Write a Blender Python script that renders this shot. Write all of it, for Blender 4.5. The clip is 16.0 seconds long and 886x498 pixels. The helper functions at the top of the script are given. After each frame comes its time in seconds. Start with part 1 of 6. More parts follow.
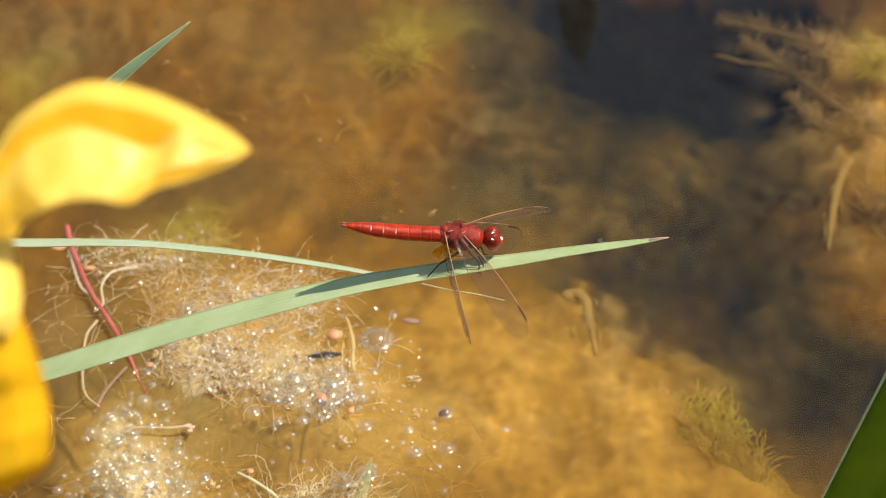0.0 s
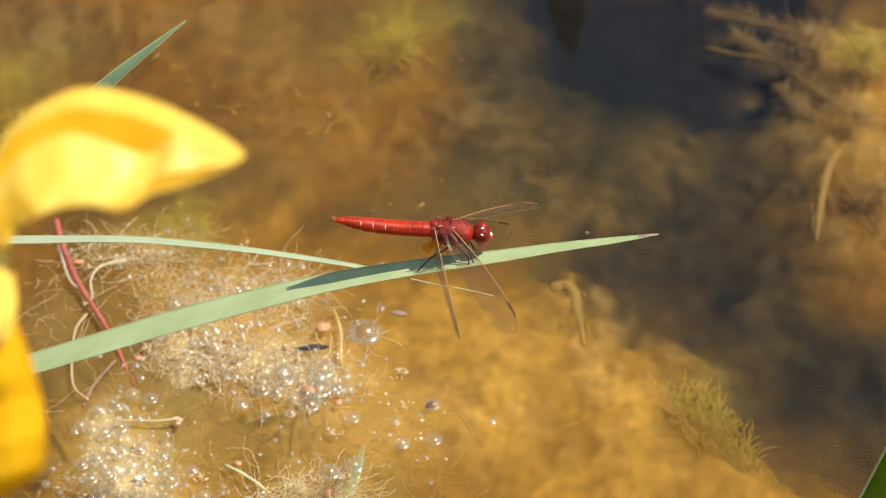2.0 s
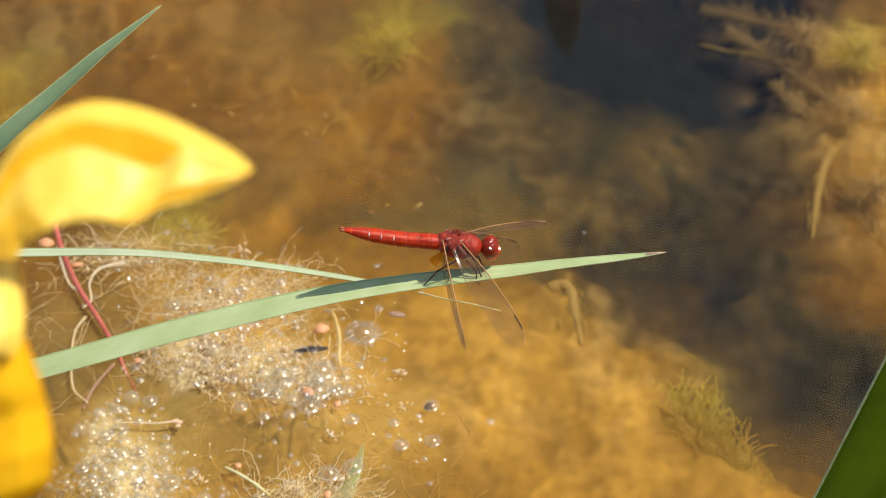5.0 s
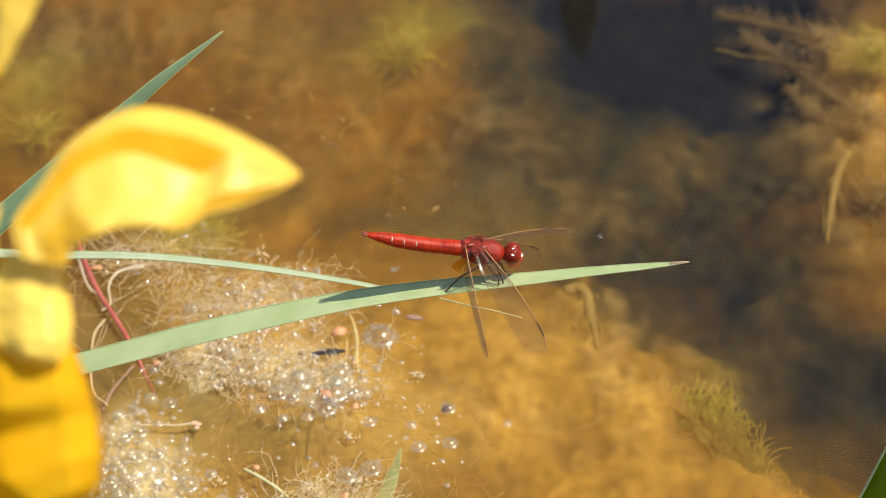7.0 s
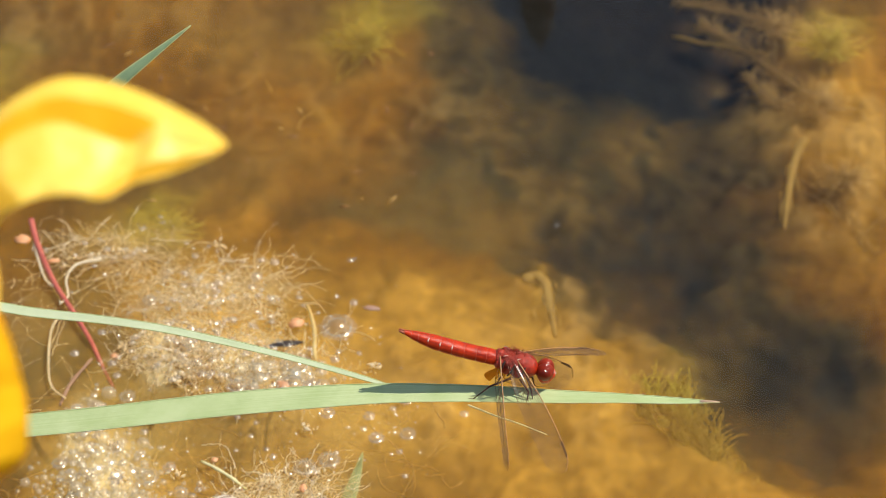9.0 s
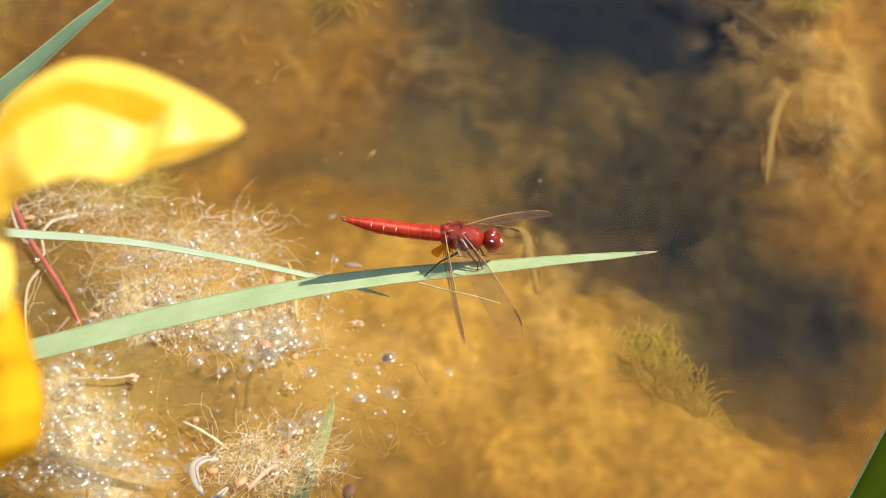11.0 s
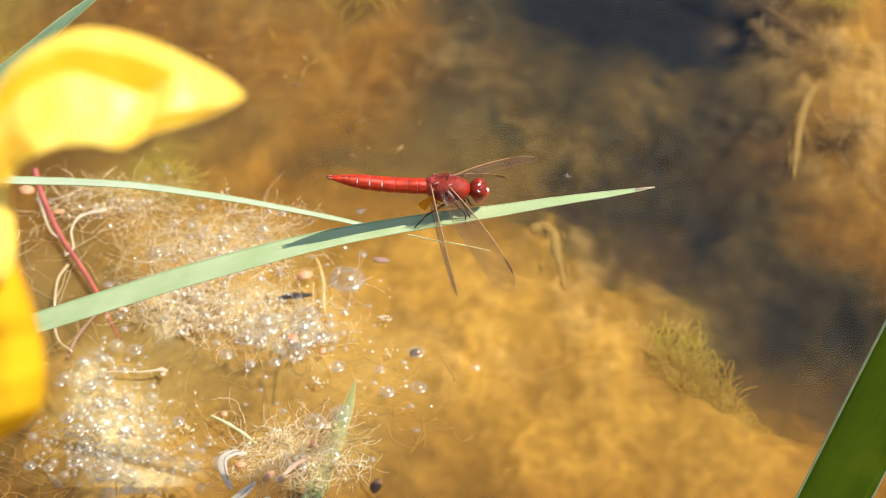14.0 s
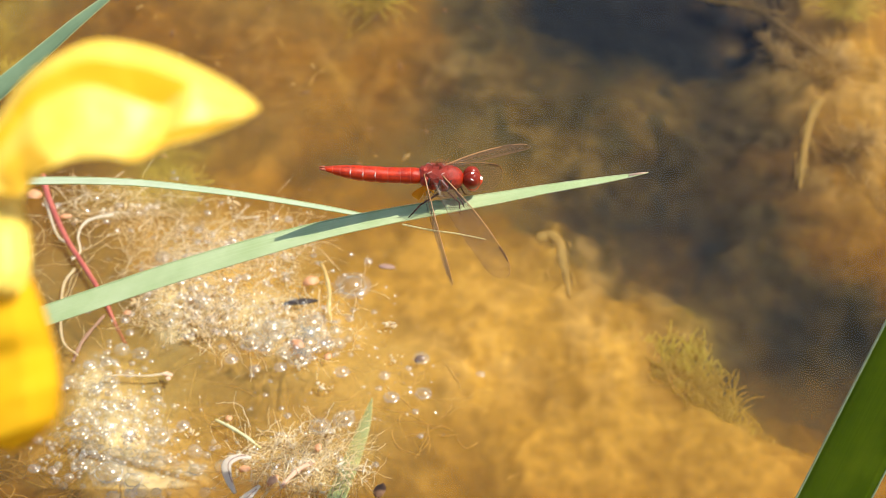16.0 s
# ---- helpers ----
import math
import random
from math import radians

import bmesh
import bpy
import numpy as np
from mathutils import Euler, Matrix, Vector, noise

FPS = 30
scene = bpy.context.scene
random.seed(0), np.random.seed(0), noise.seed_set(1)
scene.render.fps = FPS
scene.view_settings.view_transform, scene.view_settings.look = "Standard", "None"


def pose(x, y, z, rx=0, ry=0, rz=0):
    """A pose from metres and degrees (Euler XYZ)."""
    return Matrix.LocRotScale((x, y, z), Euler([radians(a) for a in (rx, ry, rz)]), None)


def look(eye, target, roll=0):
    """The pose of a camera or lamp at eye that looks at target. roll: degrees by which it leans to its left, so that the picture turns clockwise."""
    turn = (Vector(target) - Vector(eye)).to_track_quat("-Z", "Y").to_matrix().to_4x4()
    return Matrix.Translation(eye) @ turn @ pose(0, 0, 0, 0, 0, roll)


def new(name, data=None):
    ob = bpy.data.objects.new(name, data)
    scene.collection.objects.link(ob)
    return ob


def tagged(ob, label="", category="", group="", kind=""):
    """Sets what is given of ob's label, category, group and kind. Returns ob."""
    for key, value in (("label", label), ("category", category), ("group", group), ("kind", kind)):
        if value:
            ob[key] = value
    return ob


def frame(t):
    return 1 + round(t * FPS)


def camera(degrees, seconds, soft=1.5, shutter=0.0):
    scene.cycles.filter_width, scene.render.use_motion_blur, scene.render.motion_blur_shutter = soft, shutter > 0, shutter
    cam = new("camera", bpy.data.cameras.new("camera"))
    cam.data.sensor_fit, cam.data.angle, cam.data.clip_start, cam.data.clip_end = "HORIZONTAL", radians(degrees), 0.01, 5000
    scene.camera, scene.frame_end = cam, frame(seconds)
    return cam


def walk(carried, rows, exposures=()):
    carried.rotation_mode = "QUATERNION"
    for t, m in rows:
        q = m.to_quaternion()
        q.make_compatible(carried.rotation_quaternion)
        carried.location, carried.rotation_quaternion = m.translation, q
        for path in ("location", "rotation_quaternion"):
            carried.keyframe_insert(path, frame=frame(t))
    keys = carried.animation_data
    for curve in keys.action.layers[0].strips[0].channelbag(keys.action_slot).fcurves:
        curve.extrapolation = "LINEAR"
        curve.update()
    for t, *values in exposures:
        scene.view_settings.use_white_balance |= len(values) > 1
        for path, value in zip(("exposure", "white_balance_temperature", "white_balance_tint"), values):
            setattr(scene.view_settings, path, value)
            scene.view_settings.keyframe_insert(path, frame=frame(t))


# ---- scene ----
cam = camera(22.0, 16.0, soft=0.9)
cam.data.dof.use_dof = True
cam.data.dof.focus_distance = 0.568
cam.data.dof.aperture_fstop = 24.0
PATH = [
    (0, pose(-0.00243, -0.41494, 0.46767, 48.524, -0.222, 0.373)),
    (0.5, pose(-0.00131, -0.41523, 0.46964, 48.383, -0.127, 0.458)),
    (1, pose(-0.00057, -0.41493, 0.47030, 48.234, -0.184, 0.305)),
    (1.5, pose(0.00077, -0.41553, 0.47049, 48.276, -0.104, 0.218)),
    (2, pose(0.00251, -0.41670, 0.47020, 48.280, -0.003, 0.302)),
    (2.5, pose(0.00027, -0.41468, 0.46987, 48.067, -0.264, 0.123)),
    (3, pose(0.00156, -0.41478, 0.46970, 48.051, -0.107, 0.118)),
    (5.5, pose(0.00165, -0.41728, 0.47526, 48.015, 0.172, 0.007)),
    (6, pose(0.00203, -0.41851, 0.47556, 48.158, 0.225, 0.073)),
    (6.5, pose(0.00200, -0.41894, 0.47626, 48.192, 0.310, 0.102)),
    (7, pose(0.00045, -0.41939, 0.47692, 48.127, 0.324, 0.267)),
    (7.5, pose(0.00018, -0.41910, 0.47910, 47.940, 0.301, 0.306)),
    (8, pose(0.00046, -0.41927, 0.47964, 47.844, 0.376, 0.183)),
    (8.5, pose(0.00331, -0.42059, 0.47973, 47.930, 0.615, 0.117)),
    (9, pose(0.00451, -0.41871, 0.47964, 47.678, 0.160, -0.588)),
    (9.5, pose(0.00512, -0.41786, 0.47730, 47.410, -0.045, -1.224)),
    (10, pose(0.00008, -0.41407, 0.47539, 46.952, -0.396, -1.433)),
    (12.5, pose(-0.00397, -0.40871, 0.47601, 46.173, -0.501, -1.505)),
    (13, pose(-0.00389, -0.40993, 0.47769, 46.195, -0.382, -1.358)),
    (13.5, pose(-0.00290, -0.41000, 0.47611, 46.195, -0.155, -1.157)),
    (14, pose(-0.00394, -0.41059, 0.47757, 46.130, -0.169, -0.915)),
    (14.5, pose(-0.00162, -0.41549, 0.47652, 46.669, 0.268, -0.437)),
    (15, pose(-0.00193, -0.41566, 0.47778, 46.735, 0.156, -0.388)),
    (15.5, pose(-0.00188, -0.41620, 0.47592, 46.846, -0.073, -0.363)),
    (16, pose(-0.00306, -0.41386, 0.47613, 46.583, -0.340, -0.448)),
]
SWAY = [
    (0, 9e-05, 0.0087, -0.00144, 0.488, -1.854, 1.656), (0.5, -0.00024, 0.00806, 0.00039, 0.347, -1.795, 1.779),
    (1, 0.00058, 0.00498, -0.00246, 0.213, -1.055, 0.922), (1.5, 0.00167, 0.00236, -0.0046, 0.259, 0.225, -0.237),
    (2, 0.00076, 0.00568, 0.00013, 0.254, -1.344, 1.336), (2.5, -0.00259, 0.00934, 0.002, 0.005, -2.626, 2.085),
    (3, -0.00141, 0.0069, -0.00073, 0.022, -1.493, 1.202), (3.2, -0.0041, 0.00624, -0.00089, 0.02, -1.403, 1.139),
    (5.3, 0.00162, 0.00063, 3e-05, -0.005, -0.15, 0.119), (5.5, 0, -0, 0, 0, 0, 0),
    (6, -0.00043, -0.00069, 0.00063, 0.14, 0.507, -0.34), (6.5, 0.00082, 0.00036, 0.0029, 0.177, -0.206, 0.403),
    (7, 0.00135, -0.00158, 0.002, 0.11, 0.4, 0.037), (7.5, 0.00242, -0.00583, -0.00051, -0.098, 1.53, -0.964),
    (7.6, 0.00151, -0.01049, -0.0054, -0.211, 3.518, -2.777), (7.7, 0.00115, -0.01464, -0.0098, -0.374, 5.384, -4.499),
    (7.8, 0.00415, -0.01659, -0.01183, -0.376, 5.161, -4.316), (7.9, 0.00182, -0.01699, -0.0121, -0.434, 5.644, -4.773),
    (8, 0.00029, -0.01985, -0.01504, -0.585, 7.029, -6.049), (8.1, 0.00121, -0.0201, -0.01504, -0.615, 7.38, -6.335),
    (8.2, 0.00896, -0.01427, -0.00833, -0.207, 2.903, -2.161), (8.3, 0.01011, -0.00808, -0.00115, -0.114, 1.113, -0.473),
    (8.4, 0.00443, -0.01138, -0.00447, -0.138, 2.532, -1.729), (8.5, 0.00564, -0.02063, -0.01463, -0.281, 4.834, -3.867),
    (8.6, 0.00746, -0.02946, -0.0245, -0.601, 7.667, -6.624), (8.7, 0.01027, -0.02855, -0.02372, -0.602, 7.28, -6.499),
    (8.8, 0.01103, -0.02388, -0.01885, -0.499, 5.77, -5.378), (8.9, 0.01164, -0.02247, -0.01766, -0.551, 5.653, -5.543),
    (9, 0.01116, -0.02243, -0.01801, -0.628, 5.848, -5.959), (9.5, 0.00962, -0.02268, -0.02091, -0.865, 5.503, -6.511),
    (10, 0.00497, -0.01976, -0.02266, -1.276, 4.931, -6.591), (10.2, 0.00927, -0.01584, -0.01883, -1.235, 3.184, -4.999),
    (12.3, 0.00564, -0.00019, -0.00526, -1.8, -1.328, -0.884), (12.5, 0.00585, 0.00025, -0.00485, -1.857, -1.622, -0.595),
    (13, 0.00429, -3e-05, -0.00226, -1.832, -1.447, -0.503), (13.5, 0.0046, 0.00074, -0.00297, -1.831, -1.307, -0.218),
    (14, 0.00437, 0.00135, -0.00013, -1.909, -1.874, 0.558), (14.5, 0.00338, 0.00043, 0.00213, -1.359, -1.423, 0.993),
    (15, 0.0035, 0.00151, 0.00461, -1.31, -2.084, 1.557), (15.5, 0.00338, 0.0032, 0.00497, -1.224, -2.763, 1.997),
    (16, 0.00305, 0.00372, 0.00364, -1.489, -2.811, 1.728),
]
NOD = [
    (0, -0.00477, 0.00777, -0.00244, 0.509, -0.394, 0.365), (0.5, -0.00391, 0.00548, -0.00245, 0.368, -0.299, 0.45),
    (1, -0.00306, 0.00491, -0.0025, 0.219, -0.356, 0.298), (1.5, -0.00295, 0.00474, -0.0019, 0.26, -0.276, 0.21),
    (2, -0.00175, 0.00346, -0.00232, 0.265, -0.175, 0.294), (2.5, -0.00104, 0.00338, -0.0046, 0.052, -0.436, 0.116),
    (3, -0.00191, 0.00359, -0.00439, 0.036, -0.279, 0.111), (3.2, -0.00307, 0.00307, -0.00453, 0.031, -0.251, 0.102),
    (5.5, 4e-05, -0.0, 3e-05, 0.0, 0.0, 0.0), (6, -0.0002, 0.00016, 0.0016, 0.143, 0.053, 0.066),
    (6.5, -0.0001, -0.0, 0.00253, 0.176, 0.138, 0.095), (7, 0.00107, -0.00222, 0.00132, 0.112, 0.152, 0.26),
    (7.5, 0.0007, -0.00304, 0.00263, -0.076, 0.13, 0.299), (8, 0.00154, -0.00482, 0.00158, -0.171, 0.205, 0.177),
    (8.5, 0.00155, -0.00406, 0.00381, -0.085, 0.444, 0.11), (9, 0.00298, -0.00253, 0.0038, -0.337, -0.011, -0.595),
    (9.5, 0.00969, -0.00562, -0.00232, -0.605, -0.217, -1.23), (10, 0.00963, -0.00456, -0.00621, -1.063, -0.568, -1.437),
    (10.2, 0.01117, -0.00455, -0.00687, -1.143, -0.596, -1.454), (12.3, 0.00476, -0.00071, -0.00589, -1.791, -0.674, -1.511),
    (12.5, 0.00529, -0.00117, -0.00632, -1.842, -0.673, -1.507), (13, 0.00438, -0.00214, -0.00443, -1.82, -0.554, -1.36),
    (13.5, 0.00323, -0.0017, -0.00551, -1.821, -0.327, -1.159), (14, 0.00184, -0.00294, -0.00461, -1.885, -0.341, -0.917),
    (14.5, -0.00225, -0.00245, -0.00092, -1.346, 0.096, -0.44), (15, -0.0011, -0.00295, -0.00012, -1.28, -0.015, -0.391),
    (15.5, 0.00091, -0.00314, -0.00178, -1.169, -0.245, -0.366), (16, 0.00279, -0.00354, -0.004, -1.433, -0.512, -0.451),
]
LEAN = [
    (0, 0.002, 0.005, -0.00563, 0.509, -0.394, 0.365), (0.5, 0.00262, 0.00366, -0.00458, 0.368, -0.299, 0.45),
    (1, 0.00452, 0.00212, -0.00567, 0.219, -0.356, 0.298), (1.5, 0.0018, 0.00233, -0.00464, 0.26, -0.276, 0.21),
    (2, 0.00447, 0.00131, -0.00479, 0.265, -0.175, 0.294), (2.5, 0.0006, 0.0092, 0.00185, 0.052, -0.436, 0.116),
    (3, -0.00426, 0.00915, 0.00177, 0.036, -0.279, 0.111), (5.5, 0, -0, 0, 0, 0, 0),
    (6, 0.00421, -0.00182, -0.00066, 0.143, 0.053, 0.066), (6.5, 0.00579, -0.00207, 0.00015, 0.176, 0.138, 0.095),
    (7, 0.00977, -0.00441, -0.00125, 0.112, 0.152, 0.26), (7.5, 0.00703, -0.0045, 0.00092, -0.076, 0.13, 0.299),
    (8, 0.00771, -0.00598, 0.0002, -0.171, 0.205, 0.177), (8.5, 0.00243, 0.00117, 0.00957, -0.085, 0.444, 0.11),
    (9, 0.01287, -0.0066, -0.00061, -0.337, -0.011, -0.595), (9.5, 0.00862, -0.0059, -0.00267, -0.605, -0.217, -1.23),
    (10, -0.00354, 0.00084, -0.0009, -1.063, -0.568, -1.437), (10.2, 0.00812, -5e-05, -0.00201, -1.143, -0.596, -1.454),
    (12.3, -0.0005, 0.00049, -0.00477, -1.791, -0.674, -1.511), (12.5, -0.00036, 3e-05, -0.0053, -1.842, -0.673, -1.507),
    (13, -0.00559, -0.0009, -0.00347, -1.82, -0.554, -1.36), (13.5, -0.00616, -0.00097, -0.005, -1.821, -0.327, -1.159),
    (14, -0.00808, -0.00214, -0.004, -1.885, -0.341, -0.917), (14.5, -0.00653, -0.0026, -0.00113, -1.346, 0.096, -0.44),
    (15, -0.00209, -0.00195, 0.0009, -1.28, -0.015, -0.391), (15.5, -0.01042, -0.00152, -0.00017, -1.169, -0.245, -0.366),
    (16, -0.00491, -0.0014, -0.00188, -1.433, -0.512, -0.451),
]
SWING = [
    (0, -0.00229, 0.00654, -0.00381, 0.509, -0.394, 0.365), (0.5, -0.00163, 0.0051, -0.00288, 0.368, -0.299, 0.45),
    (1, 0.00191, 0.00419, -0.0033, 0.219, -0.356, 0.298), (1.5, 0.01095, 0.00394, -0.0028, 0.26, -0.276, 0.21),
    (2, 0.01032, 0.00282, -0.00307, 0.265, -0.175, 0.294), (2.5, 0.00088, 0.00304, -0.00496, 0.052, -0.436, 0.116),
    (3, -0.00121, 0.00278, -0.00525, 0.036, -0.279, 0.111), (3.2, -0.00263, 0.00254, -0.00483, 0.031, -0.251, 0.102),
    (5.5, 3e-05, -1e-05, 5e-05, 0.0, -0.0, 0.0), (6, 0.00776, -3e-05, 0.00136, 0.143, 0.053, 0.066),
    (6.5, 0.00054, -0.0002, 0.00232, 0.176, 0.138, 0.095), (7, 0.00581, -0.00115, 0.00248, 0.112, 0.152, 0.26),
    (7.5, 0.0157, -0.00236, 0.00323, -0.076, 0.13, 0.299), (8, 0.01692, -0.00336, 0.00306, -0.171, 0.205, 0.177),
    (8.5, 0.01827, -0.00399, 0.0037, -0.085, 0.444, 0.11), (9, 0.02727, -0.00445, 0.00193, -0.337, -0.011, -0.595),
    (9.5, 0.02522, -0.00596, -0.00228, -0.605, -0.217, -1.23), (10, 0.03027, -0.00631, -0.00736, -1.063, -0.568, -1.437),
    (10.2, 0.02867, -0.00654, -0.00802, -1.143, -0.596, -1.454), (12.3, 0.00281, -0.00689, -0.01221, -1.791, -0.674, -1.511),
    (12.5, 0.00084, -0.00691, -0.01243, -1.842, -0.673, -1.507), (13, -0.00204, -0.00789, -0.0106, -1.82, -0.554, -1.36),
    (13.5, -0.00201, -0.00795, -0.01213, -1.821, -0.327, -1.159), (14, -0.00104, -0.00917, -0.01113, -1.885, -0.341, -0.917),
    (14.5, -0.0028, -0.00947, -0.00835, -1.346, 0.096, -0.44), (15, 0.00016, -0.00912, -0.00664, -1.28, -0.015, -0.391),
    (15.5, -0.00069, -0.0087, -0.0077, -1.169, -0.245, -0.366), (16, -0.00196, -0.00858, -0.00937, -1.433, -0.512, -0.451),
]
DRIFT = [
    (0, -0.0020, -0.0033), (0.5, -0.0013, -0.0032),
    (1.5, -0.0000, -0.0010), (3, -0.0027, -0.0023),
    (5.5, 0.0000, 0.0000), (6.5, 0.0021, -0.0002),
    (7.5, 0.0072, -0.0017), (8.5, 0.0059, -0.0026),
    (9.5, 0.0069, -0.0099), (10, 0.0056, -0.0041),
    (12.5, 0.0021, 0.0006), (13, 0.0041, 0.0002),
    (14, 0.0012, 0.0039), (14.5, -0.0053, 0.0065),
    (15, -0.0005, 0.0062), (16, 0.0048, -0.0010),
]
BOUGH = [
    (0, -0.0026, 0.00862, -0.00152, 0.508, -0.491, 0.45), (0.5, -0.00302, 0.00776, 7e-05, 0.367, -0.531, 0.656),
    (1, -0.00137, 0.00532, -0.00207, 0.219, -0.365, 0.306), (1.5, -0.0003, 0.00251, -0.00443, 0.258, 0.398, -0.391),
    (2, 0.00074, 0.00573, 0.00019, 0.264, -0.462, 0.55), (2.5, -0.00043, 0.00905, 0.00169, 0.04, -1.458, 1.035),
    (3, 0.00023, 0.00674, -0.00091, 0.034, -0.698, 0.487), (3.2, -0.00267, 0.00609, -0.00106, 0.03, -0.672, 0.481),
    (5.3, 0.00179, 0.00062, 2e-05, -0.006, -0.084, 0.06), (5.5, 0, -0, 0, 0, 0, 0),
    (6, 0.00014, -0.00074, 0.00057, 0.143, -0.017, 0.129), (6.5, -0.00155, -0.00018, 0.00231, 0.174, 0.44, -0.175),
    (7, -0.00126, -0.00157, 0.00204, 0.111, 0.266, 0.157), (7.5, -0.0035, -0.00601, -0.00064, -0.088, 1.118, -0.593),
    (7.6, -0.00466, -0.01046, -0.00529, -0.161, 2.535, -1.885), (7.7, -0.00521, -0.01443, -0.00949, -0.255, 3.826, -3.077),
    (7.8, -0.00279, -0.01622, -0.01134, -0.241, 3.213, -2.539), (7.9, -0.00568, -0.0164, -0.01136, -0.257, 3.243, -2.579),
    (8, -0.00746, -0.01911, -0.01414, -0.314, 4.083, -3.344), (8.1, -0.00649, -0.0194, -0.01419, -0.333, 4.514, -3.699),
    (8.2, 3e-05, -0.01353, -0.00741, -0.137, 0.618, -0.091), (8.3, 0.00061, -0.00731, -0.00018, -0.105, -0.864, 1.313),
    (8.4, -0.00489, -0.01069, -0.00357, -0.084, 0.515, 0.094), (8.5, -0.00308, -0.02014, -0.01398, -0.146, 2.684, -1.914),
    (8.6, -0.00031, -0.02908, -0.024, -0.352, 5.338, -4.479), (8.7, 0.00254, -0.02806, -0.02313, -0.379, 5.092, -4.485),
    (8.8, 0.00297, -0.0232, -0.01809, -0.345, 3.834, -3.604), (8.9, 0.00364, -0.02166, -0.01679, -0.407, 3.831, -3.87),
    (9, 0.00329, -0.02151, -0.01706, -0.484, 4.11, -4.357), (9.5, 0.00426, -0.02306, -0.02144, -0.86, 5.443, -6.455),
    (10, 0.0018, -0.01954, -0.02252, -1.258, 4.722, -6.393), (10.2, 0.00623, -0.01555, -0.01861, -1.236, 3.21, -5.023),
    (12.3, 0.00261, -0.00072, -0.00592, -1.819, 1.713, -3.799), (12.5, 0.00285, -0.0004, -0.00564, -1.87, 1.711, -3.795),
    (13, 0.00044, -0.00077, -0.00316, -1.857, 1.974, -3.786), (13.5, 8e-05, 0.00031, -0.00351, -1.859, 1.964, -3.357),
    (14, -0.00065, 0.00092, -0.00068, -1.907, 1.468, -2.656), (14.5, -0.00221, 0.00012, 0.00177, -1.365, 1.37, -1.642),
    (15, -0.00193, 0.00124, 0.0043, -1.29, 0.917, -1.269), (15.5, -0.00059, 0.00293, 0.00465, -1.171, 0.279, -0.858),
    (16, 6e-05, 0.00337, 0.00323, -1.433, 0.16, -1.086),
]
HOVER = [
    (0, -0.0914, -0.2102, 0.2575), (12, -0.0849, -0.2100, 0.2574),
    (14.3, -0.0777, -0.2123, 0.2632), (14.6, -0.0686, -0.2107, 0.2672),
    (14.9, -0.0624, -0.2082, 0.2708), (15, -0.0578, -0.2060, 0.2732),
    (15.1, -0.0565, -0.2036, 0.2757), (15.2, -0.0575, -0.2032, 0.2758),
    (15.3, -0.0583, -0.2027, 0.2760), (15.5, -0.0626, -0.2024, 0.2755),
    (16, -0.0662, -0.1993, 0.2761),
]

walk(cam, PATH, [(0, 0.0, 6820, 10), (9.5, 0.0, 6780, 10), (10.2, 0.08, 6700, 10), (12.3, 0.34, 6480, 10), (16, 0.34, 6480, 10)])

# how far the dragonfly tips to its side as the wind lifts it: seconds, degrees
BALANCE = [(0, 3), (0.5, 3), (1, 1), (1.5, 0), (2, 3), (2.5, 6), (3.2, 4), (5.3, 0), (7.5, 0), (8, -2), (9.5, -1), (12.3, 6), (16, 6)]

# ---- light ----
SUN_TO = Vector((0.46, 0.06, 0.88)).normalized()
world = bpy.data.worlds.new("sky")
scene.world = world
world.use_nodes = True
wn = world.node_tree.nodes
sky = wn.new("ShaderNodeTexSky")
sky.sky_type = "NISHITA"
sky.sun_disc = False
sky.sun_elevation = math.asin(SUN_TO.z)
sky.sun_rotation = math.atan2(SUN_TO.x, SUN_TO.y)
world.node_tree.links.new(sky.outputs[0], wn["Background"].inputs[0])
wn["Background"].inputs[1].default_value = 0.13
sun_lamp = bpy.data.lights.new("sun", "SUN")
sun_lamp.energy = 4.4
sun_lamp.angle = radians(0.53)
sun_lamp.color = (1.0, 0.95, 0.86)
sun = new("sun", sun_lamp)
sun.matrix_world = look(SUN_TO * 5, (0, 0, 0))

rng = random.Random(7)
nrg = np.random.default_rng(7)


# ---- materials ----
def shader(name):
    m = bpy.data.materials.new(name)
    m.use_nodes = True
    nt = m.node_tree
    return m, nt, nt.nodes["Principled BSDF"], nt.nodes["Material Output"]


def node(nt, kind, **values):
    n = nt.nodes.new(kind)
    for key, value in values.items():
        n.inputs[key.replace("_", " ")].default_value = value
    return n


def noise_tex(nt, scale, detail=5.0, rough=0.6):
    co = nt.nodes.new("ShaderNodeTexCoord")
    n = node(nt, "ShaderNodeTexNoise", Scale=scale, Detail=detail, Roughness=rough)
    nt.links.new(co.outputs["Object"], n.inputs["Vector"])
    return n


def ramp(nt, fac, stops):
    r = nt.nodes.new("ShaderNodeValToRGB")
    r.color_ramp.elements[0].position, r.color_ramp.elements[0].color = stops[0][0], (*stops[0][1], 1)
    r.color_ramp.elements[1].position, r.color_ramp.elements[1].color = stops[-1][0], (*stops[-1][1], 1)
    for p, c in stops[1:-1]:
        r.color_ramp.elements.new(p).color = (*c, 1)
    nt.links.new(fac, r.inputs[0])
    return r


def bump(nt, bsdf, height, strength, distance):
    b = node(nt, "ShaderNodeBump", Strength=strength, Distance=distance)
    nt.links.new(height, b.inputs["Height"])
    nt.links.new(b.outputs[0], bsdf.inputs["Normal"])


